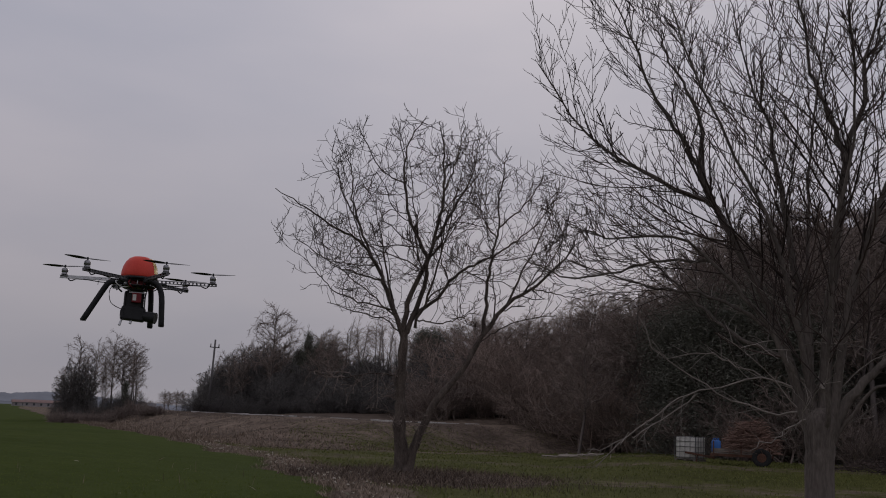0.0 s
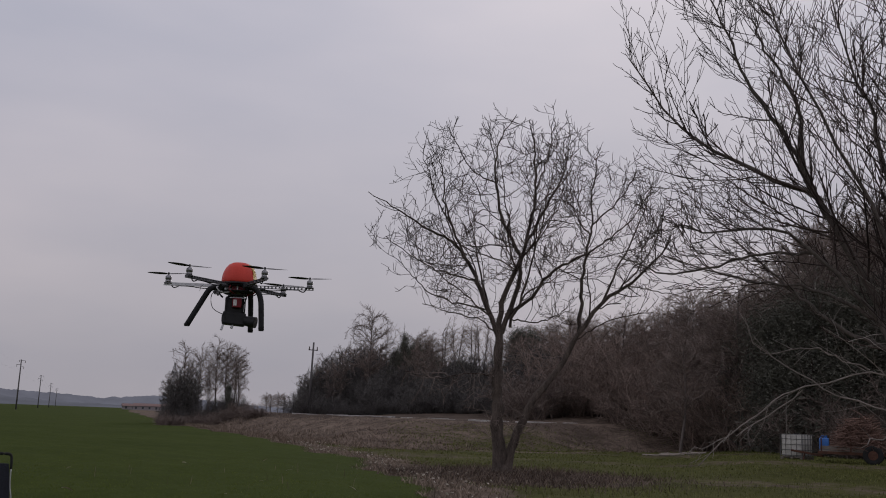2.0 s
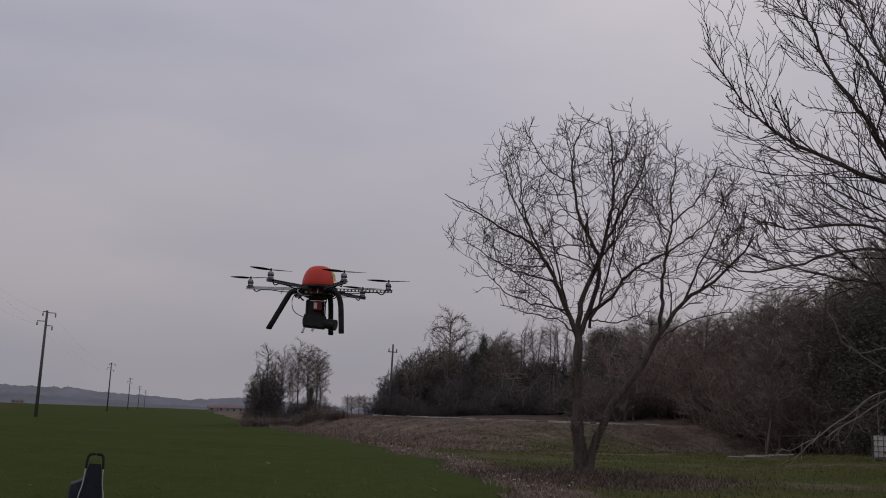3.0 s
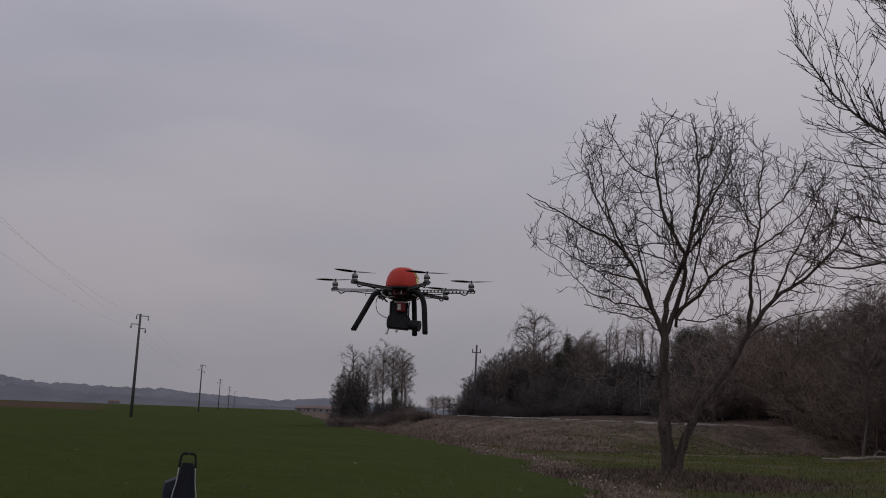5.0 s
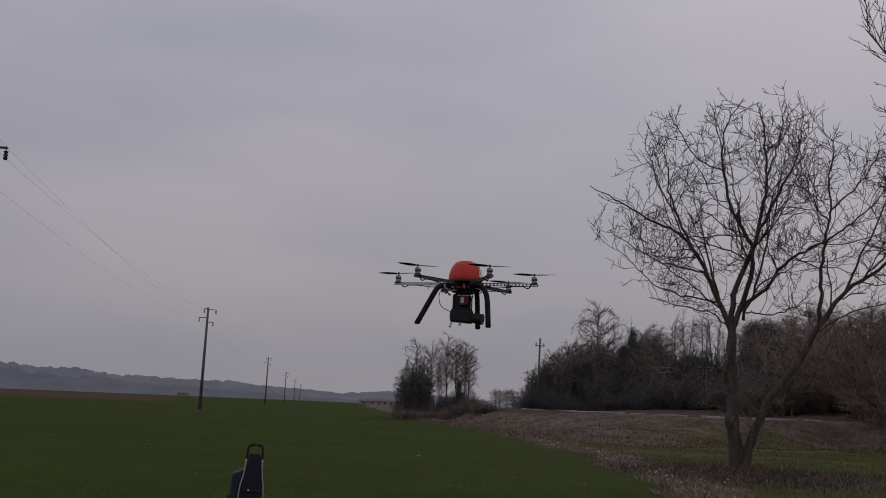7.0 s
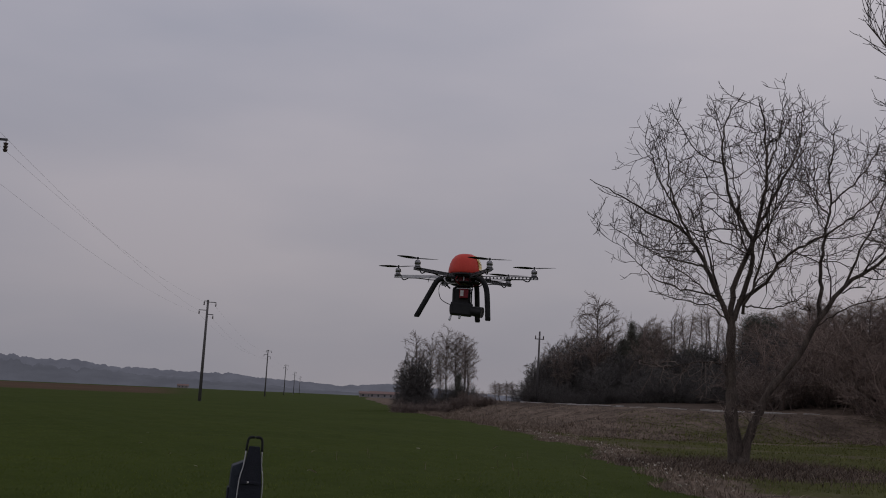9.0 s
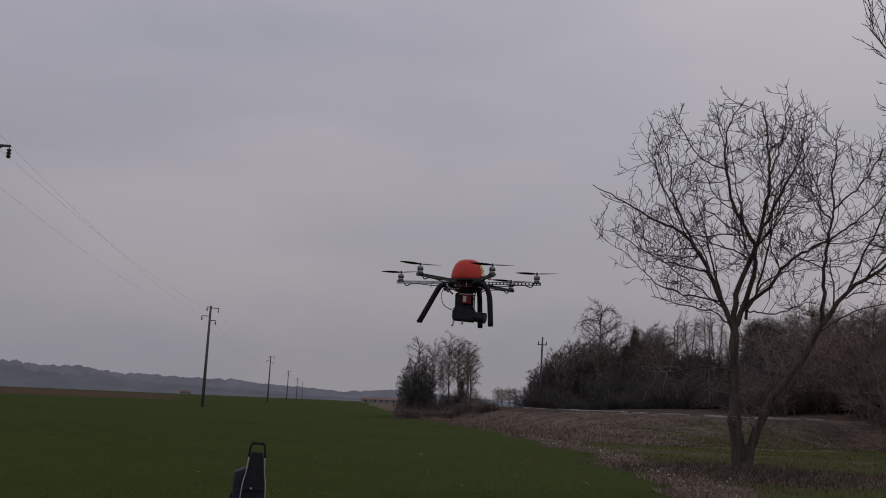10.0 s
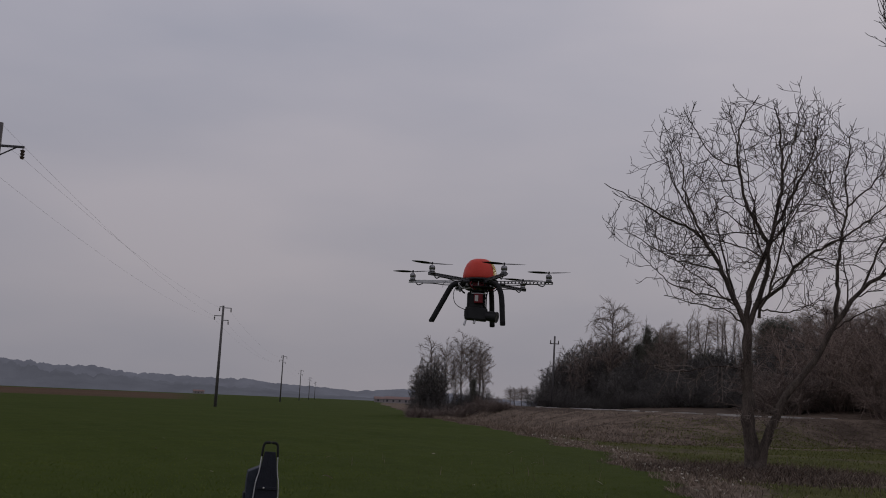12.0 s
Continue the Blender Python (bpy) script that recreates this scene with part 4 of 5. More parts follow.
def line_pole(x, y, h, turn, arms=STAGGERED, name="power_pole"):
    pole = empty(name, pose(x, y, float(lie(np.array(x), np.array(y))), 0, 0.5, turn), "tall wooden power pole with steel arms beyond the crop", "power pole", "power poles across the field")
    part("shaft", rod((0, 0, -0.5), (0, 0, h), 0.2, 0.125, 12), POLE_WOOD, pole, smooth=True)
    for s, drop, ln in arms:
        z = h - drop
        arm = part("arm", box((ln, 0.09, 0.09), (s * ln / 2, 0, z), 0.01), STEEL_DARK, pole, "galvanised steel arm")
        if arms is LEVEL:
            part("brace", rod((0, 0, z - 0.45), (s * ln * 0.7, 0, z - 0.03), 0.03), STEEL_DARK, arm)
        bm = rod((s * ln * 0.95, 0, z), (s * ln * 0.95, 0, z - 0.12), 0.02)
        for k in range(3):
            rod((s * ln * 0.95, 0, z - 0.14 - 0.13 * k), (s * ln * 0.95, 0, z - 0.24 - 0.13 * k), 0.10, 0.06, 10, bm)
        part("insulator", bm, PORCELAIN, arm, "brown insulator string")
    return pole


LINE = [(-9.0, -44.0), (-18.95, 38.75), (-28.6, 119.6), (-45.6, 261.0), (-62.0, 398.0), (-79.0, 540.0), (-97.0, 690.0)]
for k, (x, y) in enumerate(LINE):
    line_pole(x, y, 12.1, 6.8, LEVEL if k == 1 else STAGGERED)
HANG = ((0.95, 11.45), (-0.95, 10.45), (0.71, 9.95))
HANG_LEVEL = ((1.0, 10.75), (-1.0, 10.75), (0.12, 12.05))
for k, ((x0, y0), (x1, y1)) in enumerate(zip(LINE[:-1], LINE[1:])):
    for (o0, z0), (o1, z1) in zip(HANG_LEVEL if k == 1 else HANG, HANG_LEVEL if k == 0 else HANG):
        t = np.linspace(0, 1, 15)
        sag = 0.011 * math.hypot(x1 - x0, y1 - y0)
        P = np.stack([x0 + o0 + (x1 + o1 - x0 - o0) * t, y0 + (y1 - y0) * t, z0 + (z1 - z0) * t - 4 * sag * t * (1 - t)], -1)[None]
        tagged(tube_object("power_wire", [(P, np.full((1, 15), 0.004), 5)], WIRE), "thin sagging wire between the power poles", "wire", "power wires")

post = empty("roadside_pole", pose(118 * math.sin(radians(5.47)), 118 * math.cos(radians(5.47)), 1.35, 0, 1.2, 0), "slim wooden roadside pole with a short crossbar", "pole")
part("shaft", rod((0, 0, -0.4), (0, 0, 8.5), 0.14, 0.10, 12), POLE_WOOD, post, smooth=True)
bar = part("crossbar", box((1.1, 0.1, 0.1), (0, 0, 7.6), 0.01), POLE_WOOD, post)
for s in (-1, 1):
    part("insulator", rod((s * 0.46, 0, 7.64), (s * 0.46, 0, 8.0), 0.07, 0.05), PORCELAIN, bar)


# ---- far hills and houses in the haze, which the hills carry as emission ----
def haze_glow_material(name, col, glow):
    """A dark wooded slope; emission stands in for haze, uneven for darker wood patches."""
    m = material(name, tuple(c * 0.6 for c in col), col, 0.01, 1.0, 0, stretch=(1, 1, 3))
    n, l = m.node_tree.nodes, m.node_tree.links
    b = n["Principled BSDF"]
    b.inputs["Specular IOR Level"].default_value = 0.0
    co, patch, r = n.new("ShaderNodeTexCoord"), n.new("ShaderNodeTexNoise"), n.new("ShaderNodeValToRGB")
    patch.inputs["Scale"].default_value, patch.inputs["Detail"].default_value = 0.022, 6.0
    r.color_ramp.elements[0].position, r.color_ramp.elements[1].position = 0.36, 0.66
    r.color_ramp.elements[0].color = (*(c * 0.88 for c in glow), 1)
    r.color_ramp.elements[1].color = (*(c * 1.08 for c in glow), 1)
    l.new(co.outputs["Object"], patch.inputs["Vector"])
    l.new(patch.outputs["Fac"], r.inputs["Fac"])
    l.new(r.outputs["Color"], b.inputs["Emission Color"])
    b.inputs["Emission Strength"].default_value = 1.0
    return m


# no misty air between: the bluish haze is painted as the slopes' own glow
HAZE_GLOW_FAR = haze_glow_material("far_hill_haze_glow", (0.03, 0.03, 0.035), (0.084, 0.086, 0.108))
HAZE_GLOW_NEAR = haze_glow_material("near_hill_haze_glow", (0.02, 0.021, 0.024), (0.072, 0.074, 0.092))


def ridge(name, r, azs, els, mat, label, rough, seed):
    """A far wooded ridge: a rounded body with an uneven crest."""
    rng = np.random.default_rng(seed)
    a = np.arange(azs[0], azs[-1], 0.06)
    e = np.interp(a, azs, els)
    n = np.convolve(rng.normal(size=len(a) + 24), np.ones(25) / 5, "valid") * rough + np.convolve(rng.normal(size=len(a) + 4), np.ones(5) / 2.2, "valid") * rough * 0.6
    e = np.maximum(e + n * np.clip(e, 0, 1), -0.1)
    top = r * np.tan(np.radians(e)) + 1.6
    soft = r * np.tan(np.radians(np.interp(a, azs, els))) + 1.6
    sx, cx = np.sin(np.radians(a)), np.cos(np.radians(a))
    v, f = [], []
    for i in range(len(a)):
        for rr, z in ((r - 120, -12.0), (r - 60, soft[i] * 0.3), (r, top[i]), (r + 90, soft[i] * 0.5), (r + 200, -12.0)):
            v.append((rr * sx[i], rr * cx[i], z))
        if i:
            b = 5 * i
            f += [(b - 5 + k, b - 4 + k, b + 1 + k, b + k) for k in range(4)]
    return tagged(mesh_object(name, v, f, mat, None, True), label, "hills", kind="structure")


ridge("backdrop_hills_far", 2600, [-60, -34, -24, -18, -12, -6, -2, 3, 9], [1.7, 1.7, 1.3, 1.0, 0.85, 0.45, 0.65, 0.3, 0.0], HAZE_GLOW_FAR, "far wooded hills with grey-blue haze glowing in their colour", 0.05, 3)
ridge("backdrop_hills_near", 1500, [-60, -40, -25, -21, -17, -10, -5, -1], [1.6, 1.5, 1.2, 0.8, 0.6, 0.3, 0.1, 0.0], HAZE_GLOW_NEAR, "wooded rise across the plain with thin haze glowing in its colour", 0.11, 4)

PLASTER = material("hazed_plaster", (0.26, 0.24, 0.24), (0.36, 0.33, 0.33), 0.4, 0.9, 0.1)
ROOF = material("dull_red_roof", (0.17, 0.115, 0.105), (0.25, 0.165, 0.15), 0.6, 0.9, 0.2)
GLASS_DARK = material("dark_window", (0.05, 0.055, 0.06), (0.08, 0.085, 0.09), 1.0, 0.2, 0)


def far_house(az, r, w, d, h, turn):
    x, y = r * math.sin(radians(az)), r * math.cos(radians(az))
    house = empty("farmhouse", pose(x, y, 0, 0, 0, turn), "distant low farmhouse with a dull red roof", "house", "far farm buildings")
    part("wall", box((w, d, h), (0, 0, h / 2 - 0.2)), PLASTER, house)
    bm = bmesh.new()
    o, t = 0.5, h * 0.55
    vs = [bm.verts.new(p) for p in ((-w / 2 - o, -d / 2 - o, h - 0.2), (w / 2 + o, -d / 2 - o, h - 0.2), (w / 2 + o, d / 2 + o, h - 0.2), (-w / 2 - o, d / 2 + o, h - 0.2),
                                    (-w / 2 - o, 0, h + t), (w / 2 + o, 0, h + t))]
    for q in ((0, 1, 5, 4), (2, 3, 4, 5), (1, 2, 5), (3, 0, 4), (0, 3, 2, 1)):
        bm.faces.new([vs[k] for k in q])
    part("roof", bm, ROOF, house)
    for k in range(int(w // 4)):
        part("window", box((1.1, 0.12, 1.3), (-w / 2 + 2 + 4 * k, -d / 2 - 0.04, h * 0.5)), GLASS_DARK, house)


for row in ((-3.9, 660, 16, 9, 2.4, 8), (-3.1, 640, 20, 10, 2.6, -6), (-2.3, 680, 12, 8, 2.4, 15), (-14.4, 1290, 13, 9, 3.2, 20)):
    far_house(*row)


# ---- the six-armed drone, hanging in the air over the field's edge ----
ORANGE = material("orange_red_shell", (0.58, 0.045, 0.03), (0.70, 0.07, 0.045), 14.0, 0.45, 0.05)
YELLOW = material("yellow_stripe", (0.60, 0.42, 0.05), (0.72, 0.52, 0.10), 12.0, 0.5, 0)
ALU_DARK = material("dark_anodised_aluminium", (0.09, 0.09, 0.095), (0.19, 0.19, 0.2), 30.0, 0.4, 0.05, 0.6)
ALU = material("bare_aluminium", (0.50, 0.50, 0.52), (0.66, 0.66, 0.67), 30.0, 0.4, 0.05, 0.5)
MOTOR = material("grey_motor_metal", (0.22, 0.22, 0.23), (0.36, 0.36, 0.37), 40.0, 0.35, 0, 0.7)
BLACK = material("black_foam_tube", (0.012, 0.012, 0.013), (0.03, 0.03, 0.032), 20.0, 0.8, 0.1)
BLACK_PLASTIC = material("black_plastic", (0.012, 0.012, 0.014), (0.028, 0.028, 0.03), 25.0, 0.5, 0.05)
RED = material("dark_red_box", (0.16, 0.012, 0.018), (0.24, 0.022, 0.03), 20.0, 0.5, 0)
WHITE = material("white_label", (0.62, 0.60, 0.58), (0.74, 0.72, 0.70), 20.0, 0.6, 0)
WIRE_WHITE = material("white_cable", (0.5, 0.5, 0.5), (0.66, 0.66, 0.65), 20.0, 0.5, 0)


def lathe(profile, sides=28):
    bm = bmesh.new()
    rings = []
    for r, z in profile:
        if r < 1e-6:
            rings.append([bm.verts.new((0, 0, z))])
        else:
            rings.append([bm.verts.new((r * math.cos(2 * math.pi * k / sides), r * math.sin(2 * math.pi * k / sides), z)) for k in range(sides)])
    for a, b in zip(rings[:-1], rings[1:]):
        for k in range(sides):
            j = (k + 1) % sides
            if len(b) == 1:
                bm.faces.new((a[k], a[j], b[0]))
            elif len(a) == 1:
                bm.faces.new((a[0], b[j], b[k]))
            else:
                bm.faces.new((a[k], a[j], b[j], b[k]))
    return bm


def cable(pts, r, mat, parent, name="cable"):
    P = spline(pts, 16)[None]
    return tube_object(name, [(P, np.full((1, 16), r), 6)], mat, parent)


def bent_tube(pts, r, n, bm=None):
    bm = bm or bmesh.new()
    P = spline(pts, n)
    v, f = tubes(P[None], np.full((1, n), r), 12)
    vs = [bm.verts.new(p) for p in v]
    for q in f:
        bm.faces.new([vs[k] for k in q])
    bm.faces.new(vs[:12][::-1])
    bm.faces.new(vs[-12:])
    return bm


def drone():
    m = pose(0.124, 6.2, 2.365, 0, 0, -1.2)
    d = empty("drone", m, "orange-domed six-armed drone hovering with its camera slung below", "drone")
    dome = part("dome", lathe([(0.0, 0.006), (0.1045, 0.006), (0.107, 0.016), (0.1055, 0.04), (0.098, 0.072), (0.085, 0.1), (0.066, 0.122), (0.044, 0.133), (0.02, 0.1365), (0.0, 0.137)], 40),
                ORANGE, d, "orange-red plastic dome", True)
    bm = bmesh.new()
    prof = [(0.1075, 0.03), (0.1005, 0.072), (0.0875, 0.1005), (0.068, 0.1235)]
    cols = []
    for a in (-38, -30, -22, -14, -6):
        cols.append([bm.verts.new((r * math.cos(radians(a)), r * math.sin(radians(a)), z)) for r, z in prof])
    for p, q in zip(cols[:-1], cols[1:]):
        for k in range(3):
            bm.faces.new((p[k], q[k], q[k + 1], p[k + 1]))
    bmesh.ops.solidify(bm, geom=bm.faces[:], thickness=0.002)
    part("stripe", bm, YELLOW, dome, "yellow stripe", True)
    part("rim", lathe([(0.099, -0.004), (0.111, -0.004), (0.112, 0.002), (0.110, 0.007), (0.099, 0.007)], 40), BLACK_PLASTIC, d, "dark rim under the dome")
    for z in (-0.012, -0.046):
        part("hub_plate", lathe([(0.0, z - 0.003), (0.098, z - 0.003), (0.1, z), (0.098, z + 0.003), (0.0, z + 0.003)], 30), BLACK_PLASTIC, d)
    for a in range(0, 360, 60):
        c, s = math.cos(radians(a + 25)) * 0.082, math.sin(radians(a + 25)) * 0.082
        part("spacer", rod((c, s, -0.046), (c, s, -0.01), 0.004, sides=8), ALU, d)
    part("electronics_box", box((0.085, 0.06, 0.028), (0.0, -0.03, -0.029), 0.004), RED, d, "dark red electronics box")
    part("battery", box((0.05, 0.13, 0.03), (0.03, 0.02, -0.029), 0.005), BLACK_PLASTIC, d)
    blade_turn = (172, 12, 205, 165, 40, 8)
    for k, th in enumerate((11, 71, 131, 191, 251, 311)):
        ux, uy = math.cos(radians(th)), -math.sin(radians(th))
        turn = math.degrees(math.atan2(uy, ux))
        bm = bmesh.new()
        for z in (-0.0075, 0.0075):
            box((0.375, 0.017, 0.003), (0.085 + 0.1875, 0, z - 0.01), 0, bm=bm)
        if k == 3:
            box((0.37, 0.0165, 0.0125), (0.085 + 0.1875, 0, -0.01), 0, bm=bm)
        for i in range(0 if k == 3 else 17):
            box((0.008, 0.0165, 0.0125), (0.09 + i * 0.0229, 0, -0.01), 0, bm=bm)
        bmesh.ops.transform(bm, matrix=pose(0, 0, 0, 0, 0, turn), verts=bm.verts)
        arm = part("arm", bm, ALU if k == 3 else ALU_DARK, d, "bare aluminium arm" if k == 3 else "pierced dark arm")
        part("speed_controller", box((0.06, 0.024, 0.012), (ux * 0.135, uy * 0.135, -0.026), 0.003, (0, 0, turn)), BLACK_PLASTIC, arm, "black speed controller")
        part("lead", bent_tube([(ux * 0.16, uy * 0.16, -0.027), (ux * 0.22, uy * 0.22, -0.03), (ux * 0.3, uy * 0.3, -0.021), (ux * 0.37, uy * 0.37, -0.02)], 0.0028, 10), BLACK, arm)
        R = 0.435
        cx, cy = ux * R, uy * R
        motor = part("motor", lathe([(0.0, 0.0), (0.0175, 0.0), (0.0175, 0.012), (0.0155, 0.0135), (0.0155, 0.017), (0.0185, 0.018), (0.0185, 0.036), (0.012, 0.043), (0.004, 0.045), (0.004, 0.056), (0.0, 0.056)], 18),
                     MOTOR, d, "grey brushless motor", True)
        motor.location = (cx, cy, -0.001)
        foot = part("mount", box((0.046, 0.04, 0.006), (0, 0, -0.004), 0.002), ALU_DARK, motor)
        part("motor_cable", bent_tube([(-ux * 0.012, -uy * 0.012, 0.0), (-ux * 0.035, -uy * 0.035, -0.03), (-ux * 0.065, -uy * 0.065, -0.022)], 0.0035, 8), BLACK, motor)
        prop = bmesh.new()
        for s in (1, -1):
            rows = []
            for i in range(7):
                f = i / 6
                w = 0.011 * (0.55 + 1.6 * f * (1 - f) * 2) * (0.55 if i == 6 else 1)
                tw = radians(24 - 16 * f) * s
                x = s * (0.008 + 0.125 * f)
                rows.append([prop.verts.new((x, w * q * math.cos(tw) + 0.003 * f, w * q * math.sin(tw) + 0.004 * f + t)) for q, t in ((-1, 0.0008), (1, 0.0008), (1, -0.0008), (-1, -0.0008))])
            for a, b in zip(rows[:-1], rows[1:]):
                for q in range(4):
                    prop.faces.new((a[q], a[(q + 1) % 4], b[(q + 1) % 4], b[q]))
            prop.faces.new(rows[-1])
        rod((0, 0, -0.004), (0, 0, 0.008), 0.008, 0.005, 12, prop)
        p = part("propeller", prop, BLACK_PLASTIC, motor, "two-bladed black propeller")
        p.location, p.rotation_euler = (0, 0, 0.054), (0, 0, radians(blade_turn[k]))
    # landing legs: foam-covered bent tubes
    for pts in ([(-0.09, 0.0, -0.022), (-0.14, -0.008, -0.025), (-0.168, -0.01, -0.036), (-0.187, -0.012, -0.062), (-0.24, -0.016, -0.165), (-0.292, -0.02, -0.266)],
                [(0.07, -0.08, -0.02), (0.108, -0.12, -0.04), (0.134, -0.15, -0.10), (0.143, -0.165, -0.2), (0.148, -0.17, -0.285)],
                [(0.06, 0.08, -0.02), (0.075, 0.12, -0.05), (0.082, 0.15, -0.12), (0.086, 0.17, -0.2), (0.09, 0.18, -0.27)]):
        leg = part("landing_leg", bent_tube(pts, 0.0168, 16), BLACK, d, "black foam-covered bent leg", True)
        part("foot_cap", rod(Vector(pts[-1]) + Vector((0, 0, 0.008)), Vector(pts[-1]) - Vector((0, 0, 0.006)), 0.0176, 0.0145, 12), BLACK_PLASTIC, leg)
    # the camera cradle under the hub
    cradle = part("cradle", box((0.09, 0.07, 0.008), (-0.005, -0.01, -0.086), 0.002), ALU, d, "bare metal cradle")
    for x in (-0.045, 0.033):
        part("hanger", rod((x, -0.01, -0.088), (x, -0.01, -0.046), 0.004, sides=8), ALU, cradle)
        part("side_plate", box((0.008, 0.065, 0.14), (x * 1.45 - 0.003, -0.01, -0.155), 0.002), BLACK_PLASTIC, cradle)
    body = part("film_camera", box((0.14, 0.085, 0.08), (-0.016, 0.0, -0.212), 0.01, (0, 4, 0)), BLACK_PLASTIC, d, "black camera")
    part("lens", rod((0.05, -0.02, -0.222), (0.115, -0.045, -0.232), 0.03, 0.034, 20), BLACK_PLASTIC, body, "black lens hood")
    part("grip", box((0.03, 0.08, 0.05), (-0.075, 0.0, -0.212), 0.01), BLACK_PLASTIC, body)
    part("viewfinder", box((0.115, 0.075, 0.12), (-0.018, 0.005, -0.135), 0.014), BLACK_PLASTIC, body)
    box_red = part("transmitter", box((0.055, 0.032, 0.058), (-0.004, -0.05, -0.118), 0.004), RED, d, "dark red transmitter box with a white label")
    part("label", box((0.02, 0.002, 0.036), (-0.016, -0.067, -0.118)), WHITE, box_red, "white label")
    for x, z in ((-0.088, -0.285), (-0.028, -0.272)):
        part("shock_mount", rod((x + 0.012, -0.02, z + 0.04), (x, -0.03, z), 0.005, 0.008, 10), ALU, body)
    cable([(-0.085, -0.05, -0.03), (-0.155, -0.05, -0.07), (-0.15, -0.05, -0.15), (-0.10, -0.05, -0.185), (-0.06, -0.03, -0.19)], 0.0025, BLACK, d)
    cable([(-0.085, -0.04, -0.012), (-0.13, -0.07, -0.03), (-0.10, -0.08, -0.06), (-0.05, -0.06, -0.055)], 0.004, WIRE_WHITE, d)
    cable([(-0.12, -0.05, -0.02), (-0.11, -0.07, -0.07), (-0.09, -0.06, -0.09)], 0.005, BLACK, d)
    cable([(0.04, -0.06, -0.03), (0.05, -0.07, -0.09), (0.03, -0.05, -0.14), (0.045, -0.03, -0.19)], 0.003, BLACK, d)
    for a in range(15, 375, 45):
        c, w = math.cos(radians(a)), math.sin(radians(a))
        cable([(c * 0.095, w * 0.095, -0.015), (c * 0.115, w * 0.115, -0.04), (c * 0.08 + 0.01, w * 0.08, -0.062), (c * 0.035, w * 0.035, -0.05)], 0.0035, BLACK if a % 2 else WIRE_WHITE if a == 150 else RED, d)
    part("gimbal_plate", box((0.11, 0.09, 0.006), (-0.005, -0.01, -0.068), 0.002), BLACK_PLASTIC, d)
    cable([(-0.21, -0.01, -0.012), (-0.225, -0.03, -0.03), (-0.23, -0.03, -0.055)], 0.0015, BLACK, d)


drone()


# ---- trolley bag standing in the crop ----
NAVY = material("navy_nylon", (0.011, 0.012, 0.019), (0.025, 0.027, 0.04), 6.0, 0.7, 0.3)
NAVY_PALE = material("faded_blue_nylon", (0.02, 0.025, 0.037), (0.045, 0.053, 0.07), 5.0, 0.75, 0.3)
RUBBER = material("black_rubber", (0.012, 0.012, 0.012), (0.03, 0.03, 0.03), 20.0, 0.8, 0.2)


